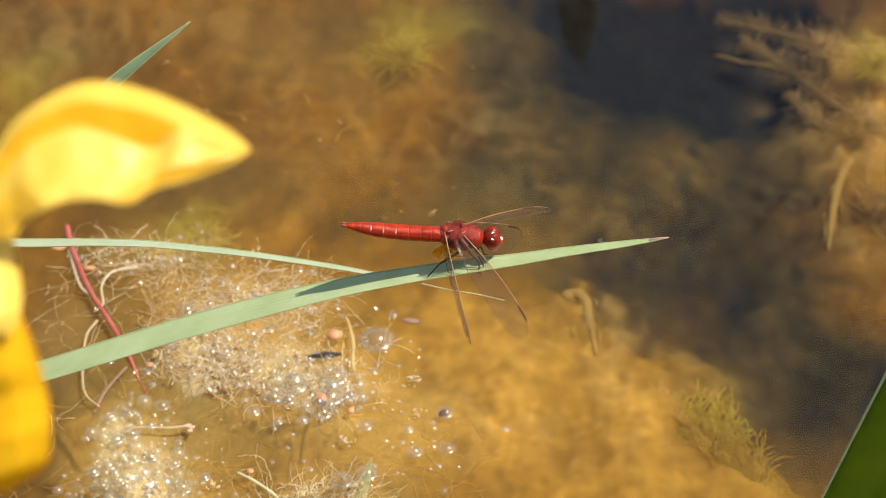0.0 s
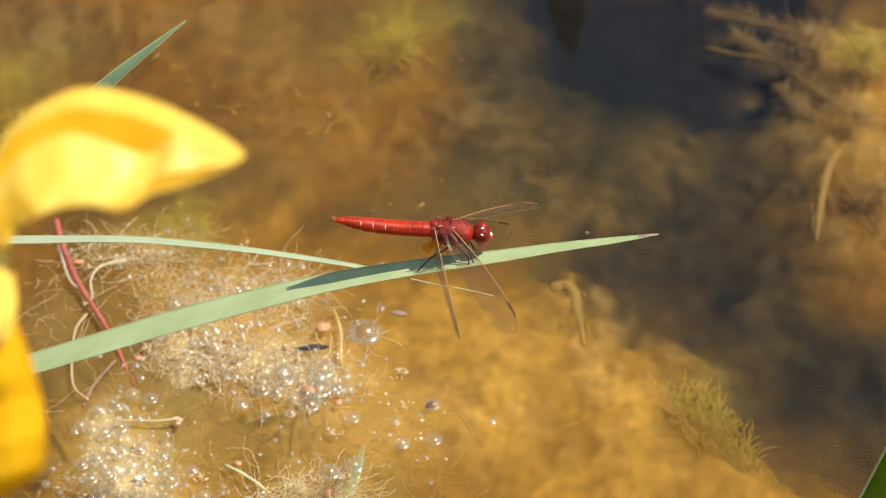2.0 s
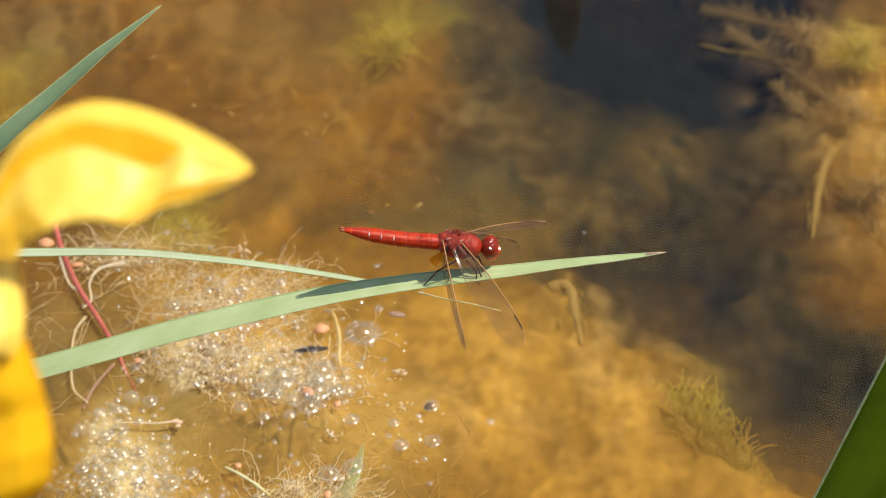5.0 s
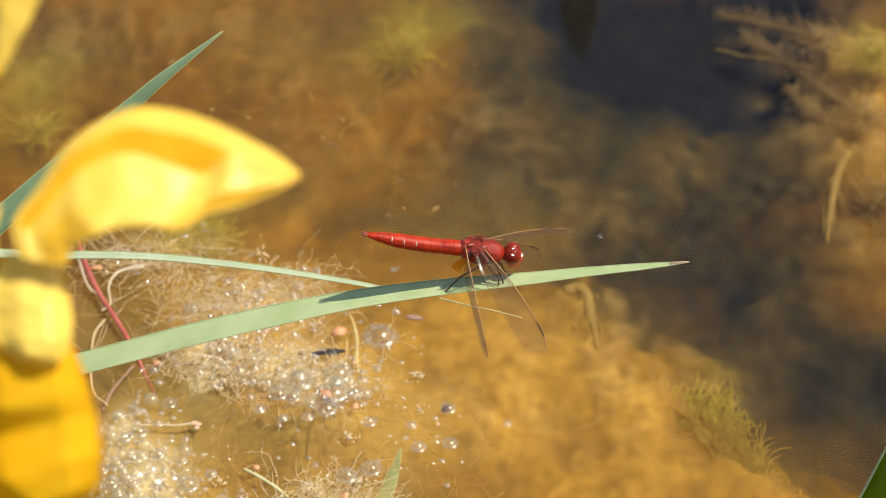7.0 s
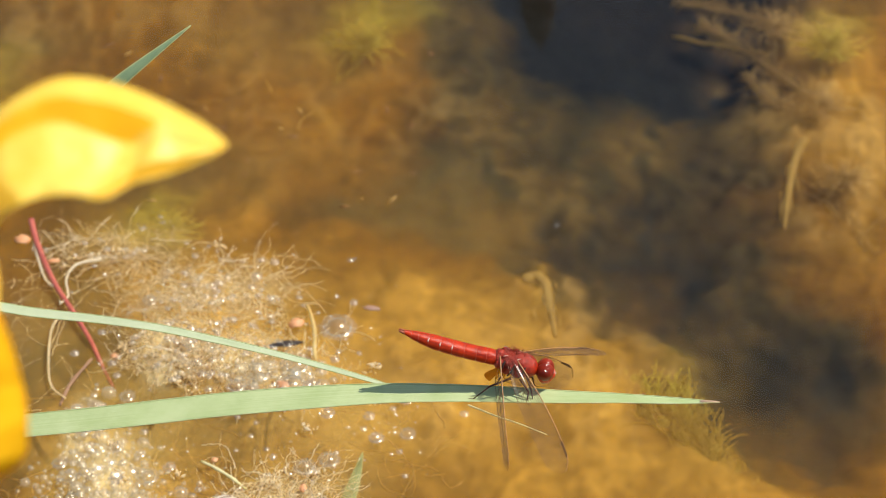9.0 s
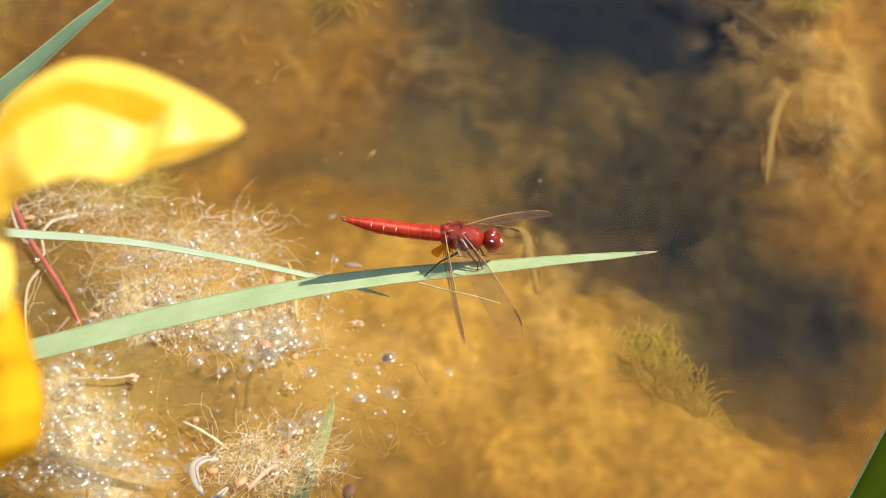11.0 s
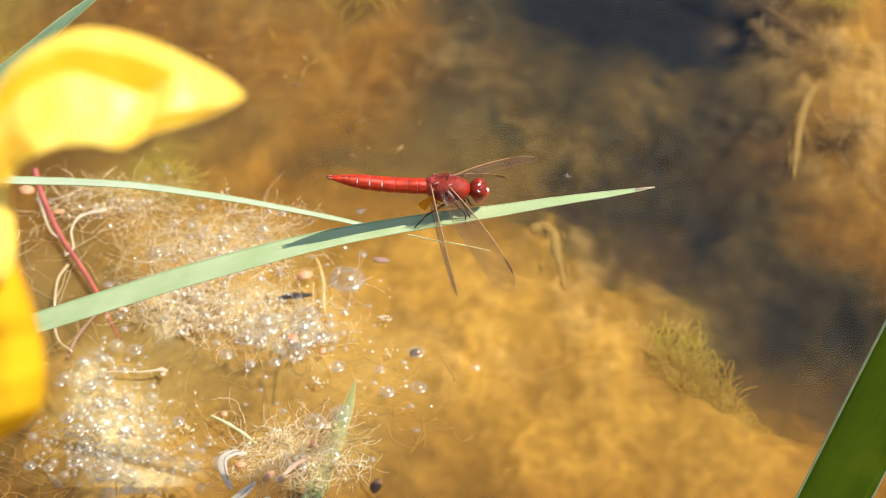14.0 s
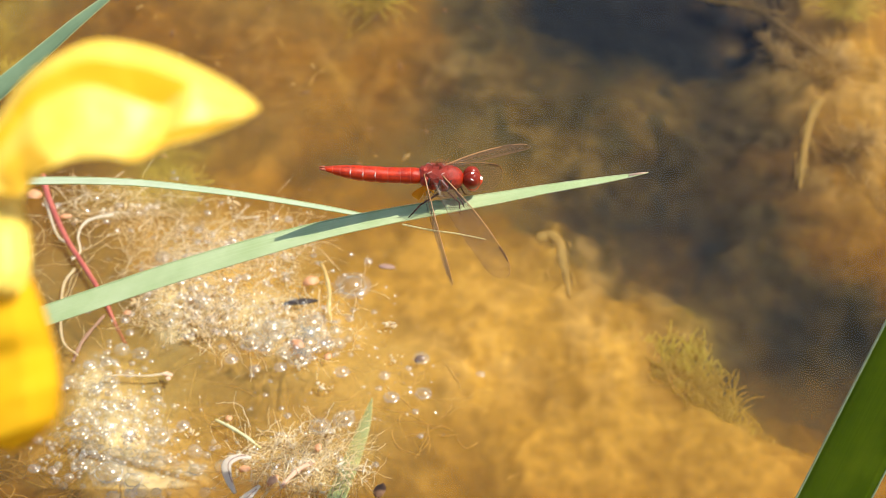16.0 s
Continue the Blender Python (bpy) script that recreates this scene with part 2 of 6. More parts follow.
def varied(name, dark, light, scale, rough=0.5, relief=0.0, metal=0.0, spec=0.5, through_light=0.0, coat=0.0, glow=None):
    """A surface that wanders between two colours, with grain and relief of its own."""
    m, nt, b, out = shader(name)
    big, fine = noise_tex(nt, scale), noise_tex(nt, scale * 7, 3)
    mix = node(nt, "ShaderNodeMath")
    mix.operation = "MULTIPLY_ADD"
    mix.inputs[1].default_value = 0.35
    nt.links.new(fine.outputs["Fac"], mix.inputs[0])
    half = node(nt, "ShaderNodeMath")
    half.operation = "MULTIPLY"
    half.inputs[1].default_value = 0.65
    nt.links.new(big.outputs["Fac"], half.inputs[0])
    nt.links.new(half.outputs[0], mix.inputs[2])
    r = ramp(nt, mix.outputs[0], [(0.34, dark), (0.66, light)])
    nt.links.new(r.outputs[0], b.inputs["Base Color"])
    b.inputs["Roughness"].default_value = rough
    b.inputs["Metallic"].default_value = metal
    b.inputs["Specular IOR Level"].default_value = spec
    b.inputs["Coat Weight"].default_value = coat
    b.inputs["Coat Roughness"].default_value = 0.2
    if relief:
        bump(nt, b, fine.outputs["Fac"], 0.6, relief)
    if through_light:
        t = nt.nodes.new("ShaderNodeBsdfTranslucent")
        if glow:
            t.inputs[0].default_value = (*glow, 1)
        else:
            nt.links.new(r.outputs[0], t.inputs[0])
        s = node(nt, "ShaderNodeMixShader", Fac=through_light)
        nt.links.new(b.outputs[0], s.inputs[1])
        nt.links.new(t.outputs[0], s.inputs[2])
        nt.links.new(s.outputs[0], out.inputs[0])
    return m


def blade_material(name, dark, light, glow, amount, rough, lines=55.0):
    """An iris blade: parallel veins, a waxy bloom, and some light through it."""
    m, nt, b, out = shader(name)
    at = nt.nodes.new("ShaderNodeAttribute")
    at.attribute_name = "across"
    al = nt.nodes.new("ShaderNodeAttribute")
    al.attribute_name = "along"
    co = nt.nodes.new("ShaderNodeCombineXYZ")
    nt.links.new(at.outputs["Fac"], co.inputs[0])
    nt.links.new(al.outputs["Fac"], co.inputs[1])
    mp = nt.nodes.new("ShaderNodeMapping")
    mp.inputs["Scale"].default_value = (lines, 3.0, 1)
    nt.links.new(co.outputs[0], mp.inputs[0])
    n = node(nt, "ShaderNodeTexNoise", Scale=1.0, Detail=3.0, Roughness=0.6)
    nt.links.new(mp.outputs[0], n.inputs["Vector"])
    blot = noise_tex(nt, 90, 4)
    add = nt.nodes.new("ShaderNodeMath")
    add.operation = "MULTIPLY_ADD"
    add.inputs[1].default_value = 0.45
    nt.links.new(blot.outputs["Fac"], add.inputs[0])
    sc = nt.nodes.new("ShaderNodeMath")
    sc.operation = "MULTIPLY"
    sc.inputs[1].default_value = 0.55
    nt.links.new(n.outputs["Fac"], sc.inputs[0])
    nt.links.new(sc.outputs[0], add.inputs[2])
    r = ramp(nt, add.outputs[0], [(0.39, dark), (0.61, light)])
    nt.links.new(r.outputs[0], b.inputs["Base Color"])
    b.inputs["Roughness"].default_value = rough
    b.inputs["Specular IOR Level"].default_value = 0.25
    bump(nt, b, n.outputs["Fac"], 0.35, 0.0003)
    t = node(nt, "ShaderNodeBsdfTranslucent", Color=(*glow, 1))
    s = node(nt, "ShaderNodeMixShader", Fac=amount)
    nt.links.new(b.outputs[0], s.inputs[1])
    nt.links.new(t.outputs[0], s.inputs[2])
    nt.links.new(s.outputs[0], out.inputs[0])
    return m


def film_material(name, tint, body, body_share, rough, least, most, power=4.5, shine=(1, 1, 1)):
    """A clear skin (water, bubble, wing): see-through, with a gloss that grows at a grazing view."""
    m, nt, b, out = shader(name)
    nt.nodes.remove(b)
    clear = node(nt, "ShaderNodeBsdfTransparent", Color=(*tint, 1))
    matt = node(nt, "ShaderNodeBsdfDiffuse", Color=(*body, 1))
    base = node(nt, "ShaderNodeMixShader", Fac=body_share)
    nt.links.new(clear.outputs[0], base.inputs[1])
    nt.links.new(matt.outputs[0], base.inputs[2])
    gloss = node(nt, "ShaderNodeBsdfGlossy", Roughness=rough, Color=(*shine, 1))
    fr = node(nt, "ShaderNodeLayerWeight", Blend=0.5)
    grow = node(nt, "ShaderNodeMath")
    grow.operation, grow.inputs[1].default_value = "POWER", power
    nt.links.new(fr.outputs["Facing"], grow.inputs[0])
    lift = node(nt, "ShaderNodeMath")
    lift.operation, lift.inputs[1].default_value, lift.inputs[2].default_value = "MULTIPLY_ADD", most - least, least
    nt.links.new(grow.outputs[0], lift.inputs[0])
    s = nt.nodes.new("ShaderNodeMixShader")
    nt.links.new(lift.outputs[0], s.inputs[0])
    nt.links.new(base.outputs[0], s.inputs[1])
    nt.links.new(gloss.outputs[0], s.inputs[2])
    nt.links.new(s.outputs[0], out.inputs[0])
    return m, nt, gloss, fr


def pond_bed_material():
    m, nt, b, out = shader("pond_bed")
    at = nt.nodes.new("ShaderNodeAttribute")
    at.attribute_name = "silt"
    n = noise_tex(nt, 125, 5, 0.6)
    g = noise_tex(nt, 330, 5, 0.65)
    f = ramp(nt, n.outputs["Fac"], [(0.26, (0.66, 0.61, 0.51)), (0.74, (1.33, 1.33, 1.32))])
    h = ramp(nt, g.outputs["Fac"], [(0.28, (0.80, 0.79, 0.77)), (0.72, (1.21, 1.20, 1.16))])
    a = nt.nodes.new("ShaderNodeMixRGB")
    a.blend_type, a.inputs[0].default_value = "MULTIPLY", 1.0
    nt.links.new(at.outputs["Color"], a.inputs[1])
    nt.links.new(f.outputs[0], a.inputs[2])
    c = nt.nodes.new("ShaderNodeMixRGB")
    c.blend_type, c.inputs[0].default_value = "MULTIPLY", 1.0
    nt.links.new(a.outputs[0], c.inputs[1])
    nt.links.new(h.outputs[0], c.inputs[2])
    nt.links.new(c.outputs[0], b.inputs["Base Color"])
    b.inputs["Roughness"].default_value = 0.95
    b.inputs["Specular IOR Level"].default_value = 0.0
    bump(nt, b, n.outputs["Fac"], 0.25, 0.002)
    return m


BED = pond_bed_material()
WATER, wnt, wgloss, wfres = film_material("pond_water", (0.97, 0.93, 0.81), (0.30, 0.21, 0.10), 0.0, 0.01, 0.025, 1.0)
ripple = noise_tex(wnt, 160, 0, 0.5)
bump(wnt, wgloss, ripple.outputs["Fac"], 0.4, 0.00003)
BUBBLE = film_material("bubble_skin", (0.97, 0.97, 0.95), (1.0, 0.93, 0.80), 0.04, 0.19, 0.10, 0.6, 3.5, (1, 0.93, 0.80))[0]
FOAM = film_material("foam_skin", (0.95, 0.94, 0.90), (1.0, 0.92, 0.74), 0.11, 0.2, 0.06, 0.5, 3.0, (1, 0.92, 0.76))[0]
# gloss of the small caps added to glint in the sun
GLISTEN = film_material("glint_film", (1.0, 0.99, 0.97), (1.0, 0.95, 0.85), 0.02, 0.2, 0.12, 0.4, 3.0)[0]
# pale body colour paints the bright rim that light makes in a bubble
RIM_LIGHT = film_material("bubble_rim_light", (1.0, 0.98, 0.95), (1.0, 0.95, 0.84), 0.22, 0.15, 0.10, 0.4, 3.0)[0]
PEARL = film_material("silvery_bubble", (1.0, 0.97, 0.90), (1.0, 0.95, 0.85), 0.05, 0.2, 0.2, 0.6, 3.0, (1, 0.93, 0.80))[0]
MEMBRANE = film_material("wing_membrane", (0.985, 0.975, 0.95), (0.42, 0.36, 0.29), 0.015, 0.2, 0.012, 0.16)[0]
AMBER = film_material("amber_membrane", (0.95, 0.55, 0.10), (0.85, 0.38, 0.02), 0.6, 0.2, 0.03, 0.4)[0]
BLADE = blade_material("glaucous_blade", (0.43, 0.54, 0.23), (0.61, 0.70, 0.37), (0.40, 0.56, 0.16), 0.16, 0.5)
BLADE_PALE = blade_material("pale_blade", (0.52, 0.60, 0.36), (0.68, 0.74, 0.50), (0.45, 0.58, 0.2), 0.2, 0.5)
BLADE_WET = blade_material("wet_blade", (0.20, 0.28, 0.13), (0.33, 0.42, 0.22), (0.2, 0.32, 0.08), 0.12, 0.6)
# darker blade: the leaning leaf's shade is put into the colour
BLADE_DULL = blade_material("shaded_blade", (0.16, 0.25, 0.13), (0.25, 0.35, 0.19), (0.15, 0.28, 0.07), 0.12, 0.7)
BLADE_DEEP = blade_material("deep_green_blade", (0.028, 0.072, 0.001), (0.19, 0.24, 0.008), (0.46, 0.62, 0.003), 0.46, 0.5, 75)
# deeper copy of the petal yellow, shading a petal turned from the sun
PETAL_SHADED = varied("shaded_yellow_petal", (0.95, 0.46, 0.003), (1.0, 0.58, 0.02), 42, 0.8, 0.0002, spec=0.12, through_light=0.3, glow=(1.0, 0.58, 0.0))
PETAL = varied("yellow_petal", (1.0, 0.61, 0.05), (1.0, 0.73, 0.13), 60, 0.45, 0.0002, spec=0.5, through_light=0.06, glow=(1.0, 0.58, 0.0))
# deeper gold: the petal's own patch, and shade of its folds, in the colour
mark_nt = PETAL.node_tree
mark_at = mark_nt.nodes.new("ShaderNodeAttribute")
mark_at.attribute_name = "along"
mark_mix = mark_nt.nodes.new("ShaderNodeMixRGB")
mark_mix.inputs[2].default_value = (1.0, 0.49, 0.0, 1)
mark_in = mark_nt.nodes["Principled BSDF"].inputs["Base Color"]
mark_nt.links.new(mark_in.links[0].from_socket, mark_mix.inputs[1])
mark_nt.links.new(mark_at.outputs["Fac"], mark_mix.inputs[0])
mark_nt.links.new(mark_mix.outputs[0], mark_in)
RED = varied("scarlet_cuticle", (0.28, 0.012, 0.002), (0.66, 0.044, 0.003), 520, 0.30, 0.00014, spec=0.28)
RED_SHIELD = varied("thorax_shield", (0.22, 0.013, 0.004), (0.62, 0.04, 0.008), 900, 0.30, 0.0003, spec=0.6)
RED_DARK = varied("thorax_hair", (0.10, 0.009, 0.004), (0.48, 0.032, 0.006), 520, 0.45, 0.0006)
EYE = varied("compound_eye", (0.16, 0.014, 0.005), (0.34, 0.026, 0.007), 500, 0.3, 0.0, spec=0.3)
FACE = varied("red_face", (0.48, 0.022, 0.004), (0.72, 0.06, 0.008), 900, 0.33, 0.0, spec=0.9)
TAIL = varied("tail_tip", (0.25, 0.05, 0.02), (0.42, 0.12, 0.05), 700, 0.5)
SIDE_LINE = varied("orange_cuticle", (0.55, 0.09, 0.01), (0.75, 0.17, 0.02), 700, 0.4)
SEAM = varied("pale_seam", (0.40, 0.06, 0.03), (0.60, 0.18, 0.10), 900, 0.3)
PALE_RING = varied("pale_ring", (0.55, 0.38, 0.30), (0.75, 0.60, 0.50), 900, 0.4)
BLACK = varied("black_chitin", (0.015, 0.010, 0.008), (0.05, 0.03, 0.02), 900, 0.35)
VEIN = varied("wing_vein", (0.09, 0.042, 0.016), (0.20, 0.095, 0.035), 900, 0.45)
MARK = varied("wing_mark", (0.09, 0.045, 0.018), (0.18, 0.09, 0.035), 900, 0.4)
COSTA = varied("amber_vein", (0.30, 0.14, 0.05), (0.50, 0.26, 0.10), 900, 0.4)
BEE_DARK = varied("bee_dark", (0.06, 0.038, 0.018), (0.15, 0.09, 0.045), 600, 0.5)
BEE_TAN = varied("bee_fur", (0.22, 0.15, 0.08), (0.42, 0.30, 0.17), 900, 0.9)
BEE_WING = film_material("bee_wing", (0.9, 0.88, 0.85), (0.7, 0.66, 0.6), 0.25, 0.2, 0.05, 0.4)[0]
LEG = varied("dark_leg", (0.030, 0.013, 0.009), (0.10, 0.035, 0.02), 900, 0.6, spec=0.3)
MARGIN = varied("leaf_margin", (0.34, 0.42, 0.16), (0.55, 0.60, 0.34), 300, 0.6)
DRY = varied("withered_tip", (0.35, 0.20, 0.12), (0.62, 0.45, 0.32), 500, 0.7)
STRAW = varied("dry_straw", (0.50, 0.44, 0.20), (0.72, 0.66, 0.36), 300, 0.6)
THREAD = varied("dead_algae_thread", (0.92, 0.78, 0.52), (1.0, 0.94, 0.78), 120, 0.16, spec=0.9, through_light=0.55)
THREAD_DIM = varied("sunken_thread", (0.52, 0.33, 0.095), (0.68, 0.45, 0.15), 120, 0.9, spec=0.1, through_light=0.5)
RED_STEM = varied("red_stem", (0.38, 0.07, 0.05), (0.60, 0.16, 0.11), 200, 0.4)
DULL = varied("dull_petal", (0.28, 0.15, 0.10), (0.42, 0.26, 0.18), 200, 0.7)
PINK = varied("pink_seedling", (0.62, 0.36, 0.22), (0.78, 0.52, 0.34), 200, 0.8, spec=0.1)
ORANGE_BIT = varied("orange_husk", (0.60, 0.25, 0.10), (0.80, 0.42, 0.20), 300, 0.5)
DARK_BIT = varied("dark_debris", (0.03, 0.024, 0.022), (0.08, 0.06, 0.05), 300, 0.85, spec=0.2)
BROWN_BIT = varied("brown_debris", (0.10, 0.045, 0.02), (0.22, 0.11, 0.05), 300, 0.7, spec=0.3)
WEED = varied("olive_weed", (0.52, 0.44, 0.07), (0.76, 0.66, 0.14), 150, 0.9, spec=0.1, through_light=0.55)
WEED_PALE = varied("pale_silt", (0.46, 0.31, 0.10), (0.58, 0.40, 0.14), 150, 0.95, spec=0.0, through_light=0.5)
WEED_SOFT = varied("dusted_weed", (0.50, 0.36, 0.07), (0.62, 0.47, 0.11), 150, 0.9, spec=0.05, through_light=0.6)
WEED_BRIGHT = varied("bright_silt", (0.60, 0.43, 0.16), (0.74, 0.55, 0.23), 150, 0.95, spec=0.0, through_light=0.2)
WEED_MIST = varied("silt_laden_weed", (0.44, 0.30, 0.115), (0.66, 0.46, 0.20), 150, 0.9, spec=0.1, through_light=0.4)
STEM_GREEN = varied("flower_stalk", (0.10, 0.20, 0.04), (0.18, 0.32, 0.08), 120, 0.5)
HUSK = varied("white_husk", (0.80, 0.72, 0.58), (0.95, 0.90, 0.80), 200, 0.9, spec=0.05, through_light=0.6)


# ---- mesh tools ----
class Form:
    """Gathers vertices and faces, with two numbers a vertex, along and across."""

    def __init__(self):
        self.v, self.f, self.a, self.n = [], [], [], 0

    def add(self, verts, faces, marks=None):
        verts = np.asarray(verts, float).reshape(-1, 3)
        self.v.append(verts)
        self.a.append(np.zeros((len(verts), 2)) if marks is None else np.asarray(marks, float).reshape(-1, 2))
        self.f += [tuple(i + self.n for i in face) for face in faces]
        self.n += len(verts)
        return self

    def grid(self, points, marks=None, closed=False):
        """A sheet from an array of rows x columns x 3."""
        r, c = points.shape[:2]
        faces = []
        for i in range(r - 1):
            for j in range(c if closed else c - 1):
                k = (j + 1) % c
                faces.append((i * c + j, i * c + k, (i + 1) * c + k, (i + 1) * c + j))
        return self.add(points, faces, marks)

    def tube(self, path, radii, sides=6, flat=1.0, up=(0, 0, 1)):
        path = np.asarray(path, float)
        radii = np.broadcast_to(np.asarray(radii, float), (len(path),))
        t = np.gradient(path, axis=0)
        t /= np.linalg.norm(t, axis=1, keepdims=True) + 1e-12
        u = np.asarray(up, float)
        if abs(t.mean(0) @ u) > 0.9 * np.linalg.norm(t.mean(0)):
            u = np.array((0.0, 1.0, 0.0))
        s = np.cross(t, u)
        s /= np.linalg.norm(s, axis=1, keepdims=True) + 1e-12
        n = np.cross(s, t)
        ang = np.linspace(0, 2 * np.pi, sides, endpoint=False)
        rings = path[:, None] + radii[:, None, None] * (np.cos(ang)[None, :, None] * s[:, None] + flat * np.sin(ang)[None, :, None] * n[:, None])
        first = self.n
        self.grid(rings, closed=True)
        last = first + (len(path) - 1) * sides
        self.f += [tuple(range(first + sides - 1, first - 1, -1)), tuple(range(last, last + sides))]
        return self

    def ball(self, centre, radii, rings=10, sides=14, axis=None):
        """An ellipsoid."""
        th = np.linspace(0.02, np.pi - 0.02, rings)
        ph = np.linspace(0, 2 * np.pi, sides, endpoint=False)
        p = np.stack([np.sin(th)[:, None] * np.cos(ph), np.sin(th)[:, None] * np.sin(ph), np.cos(th)[:, None] + 0 * ph], -1) * radii
        if axis is not None:
            p = p @ np.array(axis.to_3x3()).T
        first = self.n
        self.grid(p + np.asarray(centre), closed=True)
        last = first + (rings - 1) * sides
        self.f += [tuple(range(first, first + sides)), tuple(range(last + sides - 1, last - 1, -1))]
        return self

    def mesh(self, name, material, smooth=True):
        me = bpy.data.meshes.new(name)
        me.from_pydata(np.concatenate(self.v).tolist(), [], self.f)
        marks = np.concatenate(self.a)
        for k, key in enumerate(("along", "across")):
            if marks[:, k].any():
                me.attributes.new(key, "FLOAT", "POINT").data.foreach_set("value", marks[:, k].astype(np.float32))
        me.materials.append(material)
        me.polygons.foreach_set("use_smooth", [smooth] * len(me.polygons))
        return me


def part(name, form, material, parent=None, label="", smooth=True):
    """One mesh object, under a thing or a part; its vertices are in the thing's space."""
    ob = new(name, form.mesh(name, material, smooth))
    if parent is not None:
        ob.parent = parent
    return tagged(ob, label)


def curve(points, count):
    """A smooth line through the points."""
    p = np.asarray(points, float)
    p = np.vstack([2 * p[0] - p[1], p, 2 * p[-1] - p[-2]])
    out = []
    for s in np.linspace(0, len(p) - 3 - 1e-9, count):
        i, u = int(s), s - int(s)
        a, b, c, d = p[i:i + 4]
        out.append(0.5 * (2 * b + (c - a) * u + (2 * a - 5 * b + 4 * c - d) * u * u + (3 * b - a - 3 * c + d) * u ** 3))
    return np.array(out)


def bend(values, count):
    """The same for plain numbers."""
    return curve([(v, 0, 0) for v in values], count)[:, 0]


def vnoise(x, y, seed):
    """Smooth noise over the plane, 0 to 1."""
    xi, yi = np.floor(x).astype(np.int64), np.floor(y).astype(np.int64)
    fx, fy = x - xi, y - yi
    fx, fy = fx * fx * (3 - 2 * fx), fy * fy * (3 - 2 * fy)

    def cell(i, j):
        h = (i * 374761393 + j * 668265263 + seed * 974634777) & 0x7FFFFFFF
        h = ((h ^ (h >> 13)) * 1274126177) & 0x7FFFFFFF
        return ((h ^ (h >> 16)) & 0xFFFFFF) / 0xFFFFFF

    return (cell(xi, yi) * (1 - fx) + cell(xi + 1, yi) * fx) * (1 - fy) + (cell(xi, yi + 1) * (1 - fx) + cell(xi + 1, yi + 1) * fx) * fy


def fbm(x, y, scale, octaves, seed, gain=0.55):
    total, size, amp = 0.0, 0.0, 1.0
    for k in range(octaves):
        total = total + amp * vnoise(x * scale * 2 ** k + 17.3 * k, y * scale * 2 ** k + 5.1 * k, seed + k)
        size += amp
        amp *= gain
    return total / size


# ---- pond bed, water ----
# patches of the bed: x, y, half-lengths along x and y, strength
# this first list paints the dark of deep water and its sky reflection
DEEP_GLOOM = [(0.137, 0.315, 0.036, 0.019, 0.5), (0.120, 0.278, 0.015, 0.018, 0.4), (0.080, 0.297, 0.053, 0.046, 0.4), (0.066, 0.319, 0.045, 0.023, 0.4), (0.115, 0.315, 0.027, 0.019, 0.4), (0.079, 0.138, 0.036, 0.037, 0.25), (0.113, 0.101, 0.027, 0.032, 0.3), (0.076, 0.302, 0.033, 0.038, 1), (0.103, 0.279, 0.019, 0.033, 0.9), (0.049, 0.286, 0.015, 0.030, 0.6), (0.121, 0.311, 0.020, 0.015, 0.8), (0.117, 0.089, 0.023, 0.020, 1.1), (0.128, 0.076, 0.011, 0.015, 0.8), (0.084, 0.175, 0.022, 0.021, 0.4), (0.077, 0.138, 0.015, 0.014, 0.35), (0.058, 0.168, 0.018, 0.012, 0.6), (0.111, 0.208, 0.011, 0.019, 0.35)]
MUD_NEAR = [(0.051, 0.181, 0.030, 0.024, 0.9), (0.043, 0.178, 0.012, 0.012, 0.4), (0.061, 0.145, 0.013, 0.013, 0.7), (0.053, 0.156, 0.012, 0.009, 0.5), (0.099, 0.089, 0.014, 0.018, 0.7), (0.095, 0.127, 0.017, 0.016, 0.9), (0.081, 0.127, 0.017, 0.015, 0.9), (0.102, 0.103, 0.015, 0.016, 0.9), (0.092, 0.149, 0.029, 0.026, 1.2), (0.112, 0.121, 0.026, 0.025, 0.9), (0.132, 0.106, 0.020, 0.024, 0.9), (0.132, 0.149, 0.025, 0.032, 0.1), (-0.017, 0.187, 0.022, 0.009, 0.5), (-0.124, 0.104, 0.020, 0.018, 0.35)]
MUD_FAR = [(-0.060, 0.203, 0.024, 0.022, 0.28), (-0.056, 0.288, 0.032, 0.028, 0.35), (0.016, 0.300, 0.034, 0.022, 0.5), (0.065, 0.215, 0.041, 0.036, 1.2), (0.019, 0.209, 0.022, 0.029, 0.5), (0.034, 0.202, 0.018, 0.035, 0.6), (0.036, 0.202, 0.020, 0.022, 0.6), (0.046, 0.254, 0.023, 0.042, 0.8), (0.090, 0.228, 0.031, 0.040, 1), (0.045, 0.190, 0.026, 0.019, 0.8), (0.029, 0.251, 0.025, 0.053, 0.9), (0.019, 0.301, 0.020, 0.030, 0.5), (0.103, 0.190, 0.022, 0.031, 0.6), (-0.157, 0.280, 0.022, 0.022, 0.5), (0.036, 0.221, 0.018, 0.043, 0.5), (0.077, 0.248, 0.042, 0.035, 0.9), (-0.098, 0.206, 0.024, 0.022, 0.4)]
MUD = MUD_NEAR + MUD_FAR
